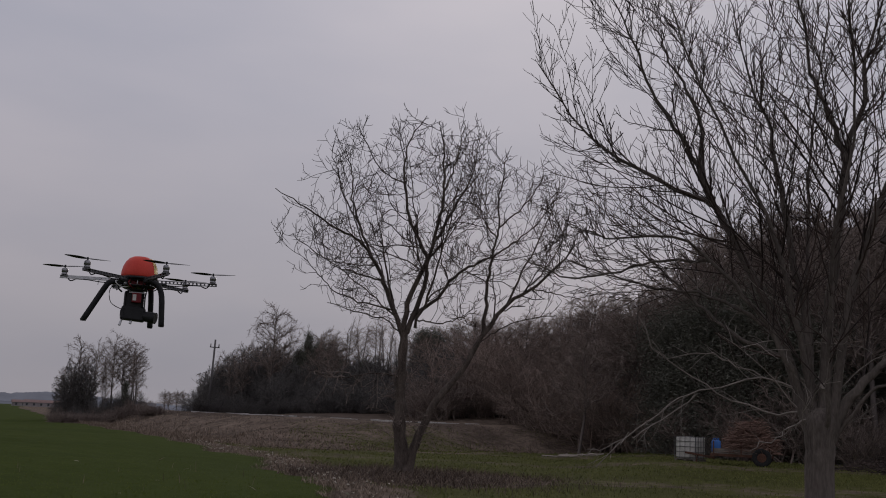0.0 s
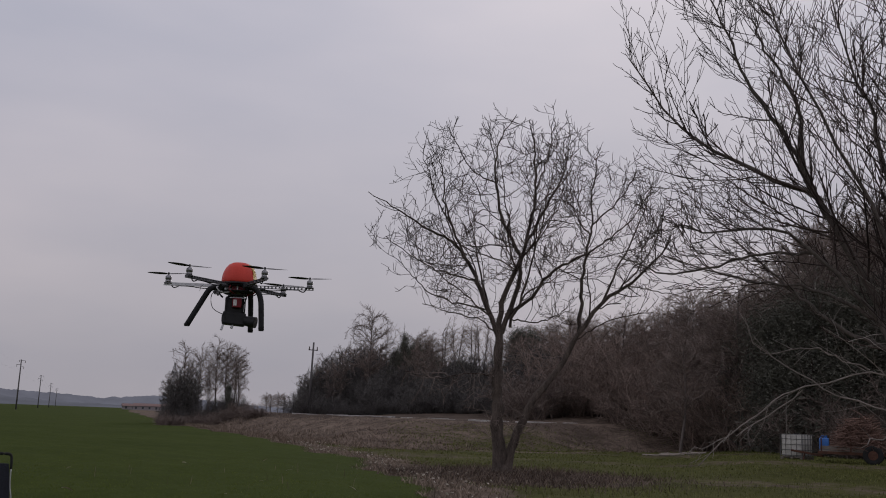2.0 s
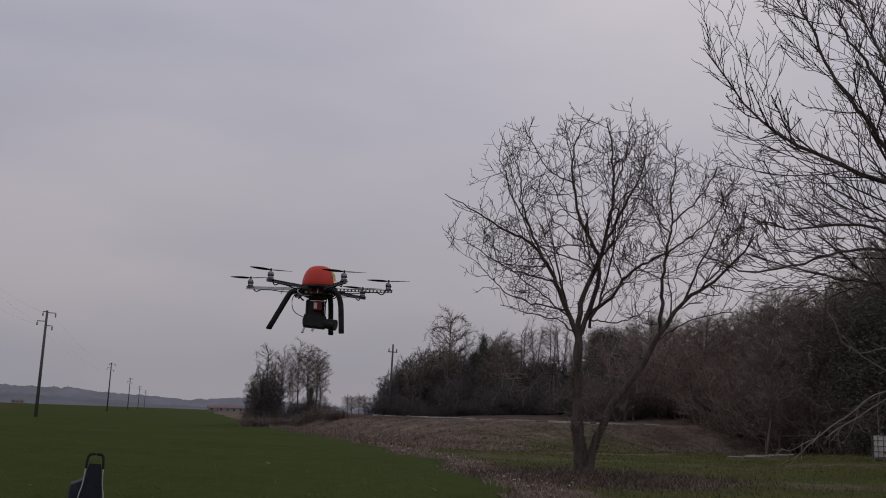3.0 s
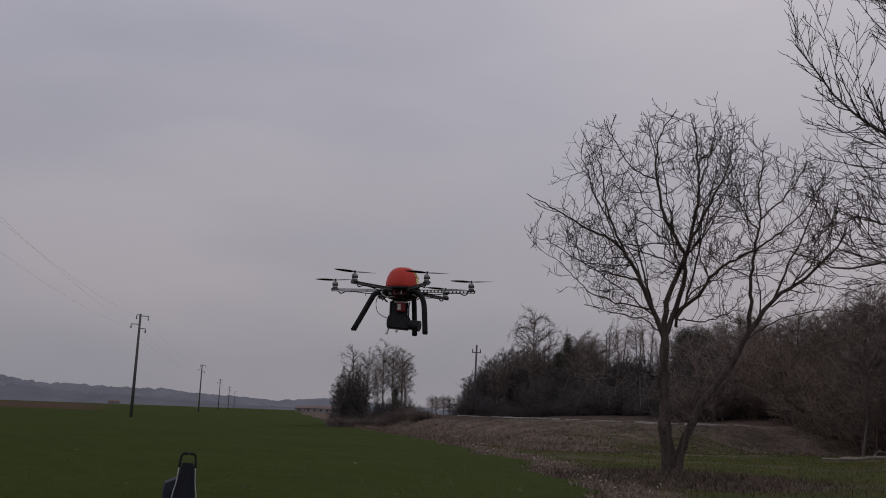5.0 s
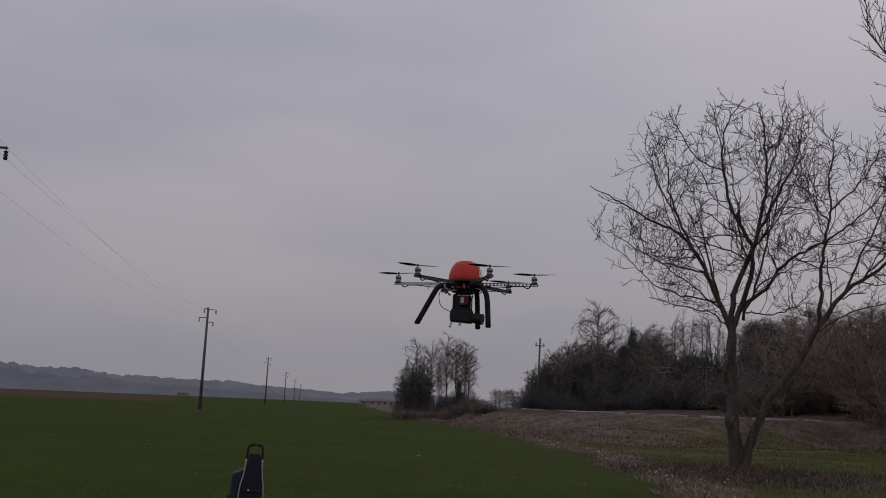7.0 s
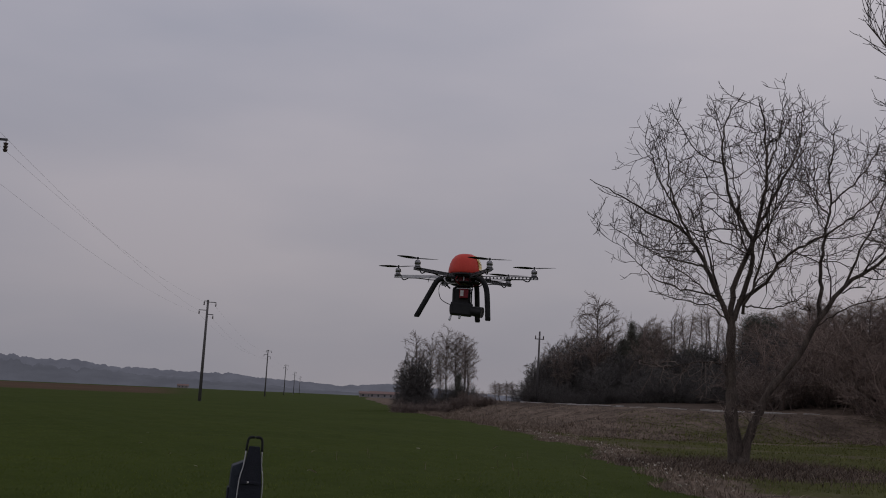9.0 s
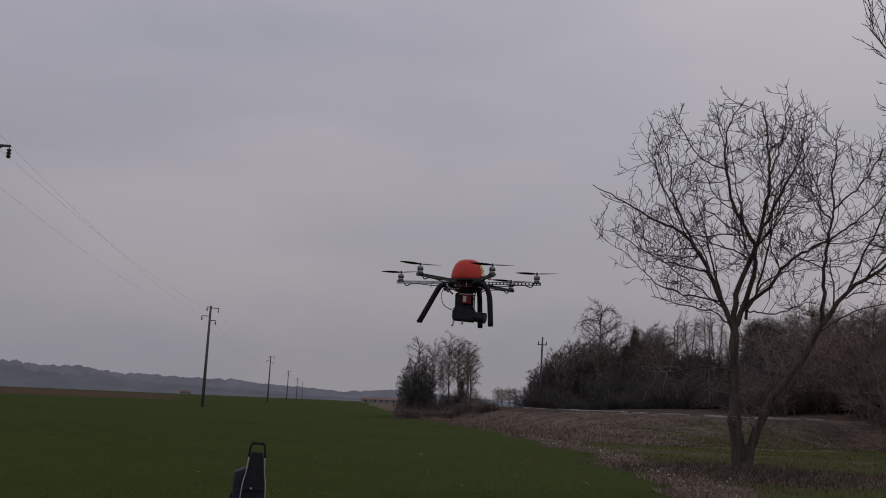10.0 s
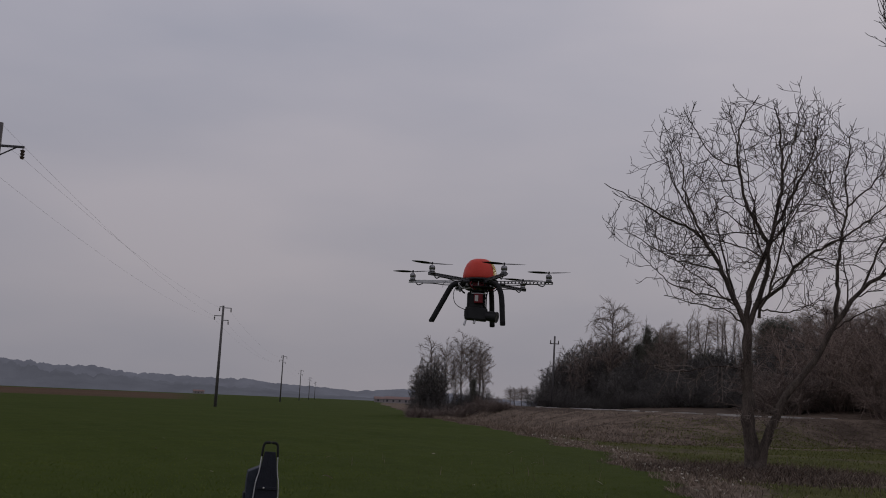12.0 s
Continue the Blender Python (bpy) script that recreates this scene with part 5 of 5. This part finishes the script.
def trolley():
    x, y = -2.25, 12.2
    t = empty("trolley_bag", pose(x, y, ground_z(x, y), 0, 2.5, 14) @ Matrix.Diagonal((0.9, 1.06, 1.06, 1)), "dark navy trolley bag with black loop handle in the crop", "trolley bag")
    bm = bent_tube([(-0.105, 0, 0.83), (-0.095, 0, 0.94), (-0.075, 0, 0.978), (-0.035, 0, 0.986), (0.035, 0, 0.986), (0.075, 0, 0.978), (0.095, 0, 0.94), (0.105, 0, 0.83)], 0.016, 34)
    part("handle", bm, RUBBER, t, "black rubber loop handle", True)
    for s in (-1, 1):
        part("rail", bent_tube([(s * 0.105, 0.0, 0.84), (s * 0.12, -0.005, 0.66), (s * 0.155, -0.01, 0.5), (s * 0.17, 0, 0.1)], 0.0085, 14), ALU, t, "bare metal side rail", True)
        wheel = part("wheel", rod((s * 0.17 - 0.02, 0.06, 0.085), (s * 0.17 + 0.02, 0.06, 0.085), 0.085, 0.085, 20), RUBBER, t)
        part("rim", rod((s * 0.17 - 0.024, 0.06, 0.085), (s * 0.17 + 0.024, 0.06, 0.085), 0.05, 0.05, 16), ALU, wheel)
    part("crossbar", rod((-0.118, -0.004, 0.70), (0.118, -0.004, 0.70), 0.007), ALU_DARK, t)
    part("crossbar", rod((-0.16, -0.01, 0.47), (0.16, -0.01, 0.47), 0.007), ALU_DARK, t)
    part("axle", rod((-0.17, 0.06, 0.085), (0.17, 0.06, 0.085), 0.008), ALU_DARK, t)
    bm = bmesh.new()
    rows = []
    for z, w, dd in ((0.12, 0.15, 0.018), (0.45, 0.145, 0.02), (0.62, 0.12, 0.02), (0.70, 0.105, 0.02), (0.84, 0.082, 0.016), (0.885, 0.07, 0.012)):
        rows.append([bm.verts.new(p) for p in ((-w, -dd, z), (w, -dd, z), (w, dd, z), (-w, dd, z))])
    for a, b in zip(rows[:-1], rows[1:]):
        for q in range(4):
            bm.faces.new((a[q], a[(q + 1) % 4], b[(q + 1) % 4], b[q]))
    bm.faces.new(rows[0][::-1])
    bm.faces.new(rows[-1])
    back = part("back_panel", bm, NAVY, t, "dark navy padded back panel")
    part("strap", box((0.27, 0.012, 0.035), (0, -0.03, 0.48), 0.004), NAVY, back)
    part("buckle", box((0.022, 0.012, 0.018), (-0.04, -0.042, 0.485), 0.003), WHITE, back, "small bright buckle")
    bm = bmesh.new()
    rows = []
    for z, w, lo, hi in ((0.08, 0.22, 0.03, 0.30), (0.2, 0.235, 0.03, 0.33), (0.5, 0.235, 0.03, 0.33), (0.66, 0.235, 0.03, 0.33), (0.74, 0.225, 0.03, 0.32)):
        rows.append([bm.verts.new(p) for p in ((-w - 0.03, lo, z - 0.09), (w * 0.45, lo, z + 0.05), (w * 0.45, hi, z + 0.05), (-w - 0.03, hi, z - 0.09))])
    for a, b in zip(rows[:-1], rows[1:]):
        for q in range(4):
            bm.faces.new((a[q], a[(q + 1) % 4], b[(q + 1) % 4], b[q]))
    bm.faces.new(rows[0][::-1])
    bm.faces.new(rows[-1])
    bmesh.ops.bevel(bm, geom=bm.edges[:], offset=0.01, segments=2, affect="EDGES", profile=0.5)
    bag = part("bag", bm, NAVY_PALE, t, "faded blue nylon bag")
    part("side_pocket", box((0.03, 0.2, 0.26), (-0.275, 0.17, 0.28), 0.012), NAVY, bag)
    part("kick_stand", rod((0, 0.3, 0.12), (0, 0.34, 0.0), 0.008), ALU_DARK, t)


trolley()


# ---- farm clutter under the trees ----
TANK_WHITE = material("dirty_white_plastic", (0.42, 0.41, 0.37), (0.62, 0.61, 0.57), 2.5, 0.6, 0.1)
CAGE = material("dull_galvanised_tube", (0.10, 0.10, 0.095), (0.17, 0.17, 0.165), 9.0, 0.6, 0.1, 0.3)
PLANK = material("grey_weathered_plank", (0.13, 0.115, 0.10), (0.27, 0.24, 0.21), 3.0, 0.9, 0.4, stretch=(1, 6, 6))
RUST = material("rusty_brown_steel", (0.06, 0.032, 0.024), (0.15, 0.075, 0.05), 5.0, 0.9, 0.4)
BLUE = material("blue_plastic", (0.03, 0.12, 0.38), (0.06, 0.19, 0.52), 6.0, 0.5, 0.1)


def liquid_tank(x, y, turn):
    t = empty("liquid_tank", pose(x, y, ground_z(x, y), 0, 0, turn), "white plastic liquid tank in a steel cage on a pallet", "tank")
    part("container", box((0.96, 0.96, 0.95), (0, 0, 0.64), 0.06), TANK_WHITE, t, "dirty white plastic container", True)
    part("lid", rod((0, 0, 1.1), (0, 0, 1.16), 0.11, 0.11, 18), BLACK_PLASTIC, t)
    pallet = part("pallet", box((1.04, 1.04, 0.03), (0, 0, 0.135), 0.004), PLANK, t)
    for k in (-0.45, 0, 0.45):
        part("runner", box((0.1, 1.04, 0.12), (k, 0, 0.06), 0.004), PLANK, pallet)
    for z in (0.22, 0.45, 0.68, 0.91, 1.1):
        bm = bmesh.new()
        for s in (-1, 1):
            rod((-0.505, s * 0.505, z), (0.505, s * 0.505, z), 0.012, sides=8, bm=bm)
            rod((s * 0.505, -0.505, z), (s * 0.505, 0.505, z), 0.012, sides=8, bm=bm)
        part("cage_hoop", bm, CAGE, t)
    for k in range(5):
        q = -0.5 + 0.25 * k
        for a, b in ((q, -0.515), (q, 0.515), (-0.515, q), (0.515, q)):
            part("cage_bar", rod((a, b, 0.15), (a, b, 1.12), 0.012, sides=8), CAGE, t)


def trailer(x, y, turn):
    t = empty("farm_trailer", pose(x, y, ground_z(x, y), 0, 0, turn), "rusty two-wheeled farm trailer under a heap of brushwood", "trailer")
    bed = part("bed", box((2.5, 1.4, 0.05), (0, 0, 0.52), 0.006), PLANK, t)
    for s in (-1, 1):
        part("side_beam", box((2.6, 0.07, 0.12), (0, s * 0.68, 0.44), 0.01), RUST, t, "rusty steel beam")
        for k in (-1.15, 0.0, 1.15):
            part("stake", box((0.05, 0.05, 0.55), (k, s * 0.7, 0.76), 0.006), RUST, t)
        part("side_board", box((2.4, 0.03, 0.16), (0, s * 0.665, 0.64), 0.004), PLANK, t)
        w = part("wheel", lathe([(0.0, -0.07), (0.2, -0.07), (0.24, -0.09), (0.37, -0.09), (0.4, -0.05), (0.4, 0.05), (0.37, 0.09), (0.24, 0.09), (0.2, 0.07), (0.0, 0.07)], 26), RUBBER, t, "worn black tyre", True)
        w.location, w.rotation_euler = (0.85, s * 0.82, 0.4), (radians(90), 0, 0)
        part("rim", lathe([(0.0, -0.085), (0.06, -0.1), (0.19, -0.08), (0.19, 0.08), (0.06, 0.1), (0.0, 0.085)], 18), RUST, w)
    part("axle", rod((0.85, -0.8, 0.4), (0.85, 0.8, 0.4), 0.04), RUST, t)
    part("drawbar", box((1.3, 0.09, 0.09), (-1.8, 0, 0.38), 0.01, (0, 8, 0)), RUST, t)
    part("prop_leg", rod((-1.9, 0, 0.36), (-1.95, 0, 0.0), 0.03), RUST, t)


def brush_heap(x, y, z, turn, ln, wd, ht, n, mat, seed, label):
    rng = np.random.default_rng(seed)
    p = np.stack([rng.uniform(-ln, ln, n), rng.normal(size=n) * wd * 0.4, rng.random(n) ** 1.4 * ht], 1)
    p[:, 2] *= np.clip(1 - (p[:, 0] / ln) ** 2 * 0.7, 0, 1)
    d = unit(np.stack([rng.normal(size=n), rng.normal(size=n) * 0.6, rng.normal(size=n) * 0.22], 1))
    pts, q = [], p - d * 0.5
    for _ in range(4):
        pts.append(q)
        d = unit(d + rng.normal(size=d.shape) * 0.15)
        q = q + d * rng.uniform(0.15, 0.5, (n, 1))
    P = np.stack(pts, 1)
    P[..., 2] = np.maximum(P[..., 2], 0.0)
    R = np.linspace(0.018, 0.007, 4)[None] * rng.uniform(0.5, 1.3, (n, 1))
    ob = tube_object("brushwood", [(P, R, 4)], mat)
    ob.matrix_basis = pose(x, y, z, 0, 0, turn)
    return tagged(ob, label, "brushwood", kind="stuff")


def canister(x, y, z):
    c = empty("blue_canister", pose(x, y, z, 0, 0, -30), "blue plastic canister on the trailer's bed", "canister")
    part("body", box((0.38, 0.3, 0.5), (0, 0, 0.25), 0.05), BLUE, c, "", True)
    part("neck", rod((0.09, 0, 0.5), (0.09, 0, 0.56), 0.04, 0.035), BLUE, c)
    part("cap", rod((0.09, 0, 0.56), (0.09, 0, 0.6), 0.045), BLUE, c)
    part("handle", bent_tube([(-0.13, 0, 0.49), (-0.11, 0, 0.57), (-0.02, 0, 0.58), (0.03, 0, 0.5)], 0.017, 10), BLUE, c)


def cut_log(x, y, ln, r, turn, tilt, group="cut branches"):
    n = 10
    P = spline([(-ln / 2, 0, r), (-ln / 6, 0.05, r * 1.1), (ln / 5, -0.05, r * 1.15), (ln / 2, 0.02, r + ln * math.sin(radians(tilt)))], n)
    bm = bmesh.new()
    v, f = tubes(P[None], np.linspace(r, r * 0.6, n)[None], 9)
    vs = [bm.verts.new(p) for p in v]
    for q in f:
        bm.faces.new([vs[k] for k in q])
    bm.faces.new(vs[:9][::-1])
    bm.faces.new(vs[-9:])
    ob = part("cut_branch", bm, DEAD_WOOD, None, "", True)
    ob.matrix_basis = pose(x, y, ground_z(x, y) - 0.01, 0, 0, turn)
    return tagged(ob, "pale barkless cut branch lying on the grass", "branch", group)


DEAD_WOOD = material("pale_dead_wood", (0.22, 0.19, 0.16), (0.42, 0.37, 0.32), 3.0, 0.9, 0.4, stretch=(0.4, 3, 3))
liquid_tank(25.2, 39.7, -60)
trailer(26.55, 37.75, -38)
brush_heap(26.85, 37.55, ground_z(26.55, 37.75) + 0.56, -38, 0.85, 0.9, 1.35, 900, HEAP_TWIG, 8, "heap of reddish brown brushwood on the trailer")
canister(25.41, 38.0, ground_z(26.55, 37.75) + 0.545)
brush_heap(30.6, 33.0, ground_z(30.6, 33) - 0.02, -50, 2.6, 2.0, 0.5, 300, TWIG, 9, "tangle of dead brown branches on the grass")
rng = np.random.default_rng(3)
for k in range(9):
    a = radians(24.6 + 3.0 * rng.random())
    r = 54 + 5 * rng.random()
    cut_log(r * math.sin(a), r * math.cos(a), rng.uniform(0.5, 1.3), rng.uniform(0.035, 0.07), rng.uniform(-40, 60), rng.uniform(0, 6))


# ---- what grows on the ground ----
def blades(name, x, y, h, w, lean, mat, label, seed):
    """Bent tapering blades standing on the ground, joined."""
    rng = np.random.default_rng(seed)
    n = len(x)
    base = np.stack([x, y, lie(x, y) - 0.01], -1)
    a = rng.uniform(0, 2 * np.pi, n)
    side = np.stack([np.cos(a), np.sin(a), np.zeros(n)], -1) * (w / 2)[:, None]
    b = rng.uniform(0, 2 * np.pi, n)
    out = np.stack([np.cos(b), np.sin(b), np.zeros(n)], -1) * (h * lean * rng.uniform(0.2, 1.0, n))[:, None]
    up = np.array([0, 0, 1.0]) * h[:, None]
    V = np.stack([base - side, base + side, base + side * 0.8 + out * 0.35 + up * 0.6, base - side * 0.8 + out * 0.35 + up * 0.6, base + out + up], 1)
    i = np.arange(n * 5).reshape(n, 5)
    F = i[:, [0, 1, 2, 3]].tolist() + i[:, [3, 2, 4]].tolist()
    return tagged(mesh_object(name, V.reshape(-1, 3).tolist(), F, mat), label, "grass", kind="stuff")


def scatter(rng, n, az0, az1, r0, r1, power=1.0):
    az = np.radians(rng.uniform(az0, az1, n))
    r = r0 + (r1 - r0) * rng.random(n) ** power
    return r * np.sin(az), r * np.cos(az)


rng = np.random.default_rng(61)
# young wheat, thinner with distance
x, y = scatter(rng, 80000, -30, 16, 13, 80, 1.3)
keep = (x < field_edge(y) - 0.25 * rng.random(len(x))) & (np.sin(x * 1.3 + 0.6 * np.sin(y * 0.5)) + rng.normal(size=len(x)) * 0.8 > -1.0)
x, y = x[keep], y[keep]
blades("wheat", x, y, rng.uniform(0.025, 0.06, len(x)) * np.clip(1.2 - np.hypot(x, y) / 60, 0.25, 1), rng.uniform(0.006, 0.014, len(x)) * (0.7 + np.hypot(x, y) / 60), 1.3, CROP, "young green winter wheat in the field", 1)
# straw-coloured grass along the field's edge and on the bank
x, y = scatter(rng, 46000, 3, 24, 19, 62, 0.9)
e = x - field_edge(y)
wd = np.hypot((x - WALNUT[0] + 0.5) * 0.8, y - WALNUT[1] + 1)
keep = (e > -0.3) & ((e < 0.7 + 1.5 * rng.random(len(x))) | (wd < 1.5 + 2.6 * rng.random(len(x))))
x, y = x[keep], y[keep]
blades("verge_grass", x, y, rng.uniform(0.05, 0.22, len(x)) * rng.uniform(0.5, 1.0, len(x)), rng.uniform(0.01, 0.025, len(x)), 1.8, STRAW, "dry straw-coloured grass along the field's edge", 2)
az = rng.uniform(0.5, 30, 76000)
toe, crest = np.interp(az, TOE_AZ, TOE_R), np.interp(az, TOE_AZ, CREST_R)
f = rng.random(len(az)) * 1.06 - 0.06
r = toe + (crest + 0.6 - toe) * f
x, y = r * np.sin(np.radians(az)), r * np.cos(np.radians(az))
patch = np.sin(x * 0.35 + 2) * np.sin(y * 0.28 + x * 0.1) + rng.normal(size=len(x)) * 0.35 - 0.75 * np.clip((f - 0.25) * 3, -1, 1)
tall_grass = rng.uniform(0.03, 0.15, len(x)) * (0.55 + 0.6 * np.clip(patch + 0.5, 0, 1.6)) * np.where(rng.random(len(x)) < 0.05, 2.2, 1.0) * np.where(f > 0.8, 0.3, 1.0)
green = np.sin(x * 0.23 + 1) * np.sin(y * 0.17 + x * 0.08) + rng.normal(size=len(x)) * 0.4 > 0.62
green &= (az > 10) & (f < 0.7)
thin = (rng.random(len(x)) < 0.48) & ~green
for pick, mat, nm, lb, sd in ((thin & (patch > 0.1), BANK_STRAW, "bank_grass", "dry pale grass on the road bank", 3), (thin & (patch <= 0.1), WEED, "bank_weed", "dead brown weeds on the road bank", 4)):
    blades(nm, x[pick], y[pick], tall_grass[pick], rng.uniform(0.014, 0.036, pick.sum()), 2.6, mat, lb, sd)
blades("bank_green", x[green], y[green], tall_grass[green] * 0.7, rng.uniform(0.03, 0.06, green.sum()), 0.9, LAWN, "green grass patches low on the road bank", 7)
y = rng.uniform(52, 128, 9000)
x = field_edge(y) + rng.gamma(1.3, 1.3, 9000)
blades("far_verge_grass", x, y, rng.uniform(0.1, 0.35, len(x)), rng.uniform(0.02, 0.05, len(x)), 1.2, STRAW, "dry grass strip between crop and bank", 8)
# dead weeds round the walnut's foot
x, y = WALNUT[0] - 0.3 + rng.normal(size=14000) * 2.3, WALNUT[1] - 0.8 + rng.normal(size=14000) * 2.0
keep = x > field_edge(y)
x, y = x[keep], y[keep]
blades("dead_weed", x, y, rng.uniform(0.06, 0.3, len(x)) * rng.uniform(0.3, 1, len(x)), rng.uniform(0.01, 0.022, len(x)), 1.6, WEED, "dead brown weeds round the walnut's foot", 5)
# mown grass
x, y = scatter(rng, 60000, 6, 52, 22, 64, 0.9)
e = x - field_edge(y)
wd = np.hypot((x - WALNUT[0] + 0.5) * 0.8, y - WALNUT[1] + 1)
r = np.hypot(x, y)
toe = np.interp(np.degrees(np.arctan2(x, y)), TOE_AZ, TOE_R)
keep = (e > 1.3) & (wd > 2.8) & (r < toe) & (np.sin(x * 0.25 + y * 0.5) + rng.normal(size=len(x)) * 0.5 > -0.75)
x, y = x[keep], y[keep]
blades("lawn_grass", x, y, rng.uniform(0.03, 0.1, len(x)), rng.uniform(0.012, 0.03, len(x)) * (r[keep] / 35), 0.9, LAWN, "short green grass between field and wood", 6)


x, y = scatter(rng, 24, -6, 9, 17, 30, 1.0)
blades("dry_stalk", x, y, rng.uniform(0.12, 0.3, len(x)), rng.uniform(0.008, 0.014, len(x)), 0.35, STRAW, "few pale dry stalks standing in the crop", 12)


# pale dead leaves: single ones in the crop, many along the verge
def leaf_mesh(seed):
    rng = np.random.default_rng(seed)
    bm = bmesh.new()
    rows = []
    for i in range(6):
        f = i / 5
        w = 0.026 * math.sin(math.pi * (0.08 + 0.88 * f)) + 0.004
        z = 0.02 + 0.04 * math.sin(3 * f + seed) * f
        rows.append([bm.verts.new((-0.13 + 0.26 * f, -w, z + 0.012)), bm.verts.new((-0.13 + 0.26 * f, 0, z)), bm.verts.new((-0.13 + 0.26 * f, w, z + 0.01))])
    for a, b in zip(rows[:-1], rows[1:]):
        for k in range(2):
            bm.faces.new((a[k], b[k], b[k + 1], a[k + 1]))
    bmesh.ops.solidify(bm, geom=bm.faces[:], thickness=0.003)
    me = bpy.data.meshes.new("maize_husk")
    bm.to_mesh(me)
    bm.free()
    me.materials.append(DEAD_LEAF)
    return me


husks = [leaf_mesh(k) for k in range(3)]
spots = [(-2.44, 19.86), (-8.0, 27.2), (-4.9, 20.6), (1.3, 24.0), (2.2, 27.5), (-0.6, 30.5), (-6.2, 23.5), (0.4, 19.0), (3.1, 21.5), (-3.2, 26.0), (-9.5, 33.0), (1.9, 33.5)]
for k, (hx, hy) in enumerate(spots):
    ob = new("maize_husk", husks[k % 3])
    s = random.uniform(0.4, 0.8) if k else 1.0
    ob.matrix_basis = pose(hx, hy, ground_z(hx, hy) + 0.05, random.uniform(-20, 20), random.uniform(-20, 20), random.uniform(0, 360)) @ Matrix.Diagonal((s, s, s, 1))
    tagged(ob, "pale dry maize husk lying in the green crop", "husk", "husks in the field")
n = 420
y = rng.uniform(19, 60, n)
x = field_edge(y) + rng.gamma(1.3, 0.45, n)
rng2 = np.random.default_rng(9)
C = np.stack([x, y, lie(x, y) + 0.05 + 0.1 * rng2.random(n)], -1)
d1 = unit(rng2.normal(size=(n, 3)) * [1, 1, 0.4])
d2 = unit(np.cross(d1, rng2.normal(size=(n, 3))))
s = rng2.uniform(0.015, 0.055, n)[:, None]
V = np.stack([C - d1 * s, C + d2 * s * 0.5, C + d1 * s, C - d2 * s * 0.5 + np.array([0, 0, 0.015])], 1)
i = np.arange(n * 4).reshape(n, 4)
tagged(mesh_object("dead_leaf_litter", V.reshape(-1, 3).tolist(), i[:, [0, 1, 2]].tolist() + i[:, [0, 2, 3]].tolist(), DEAD_LEAF), "pale dead leaves scattered along the verge", "leaves", kind="stuff")
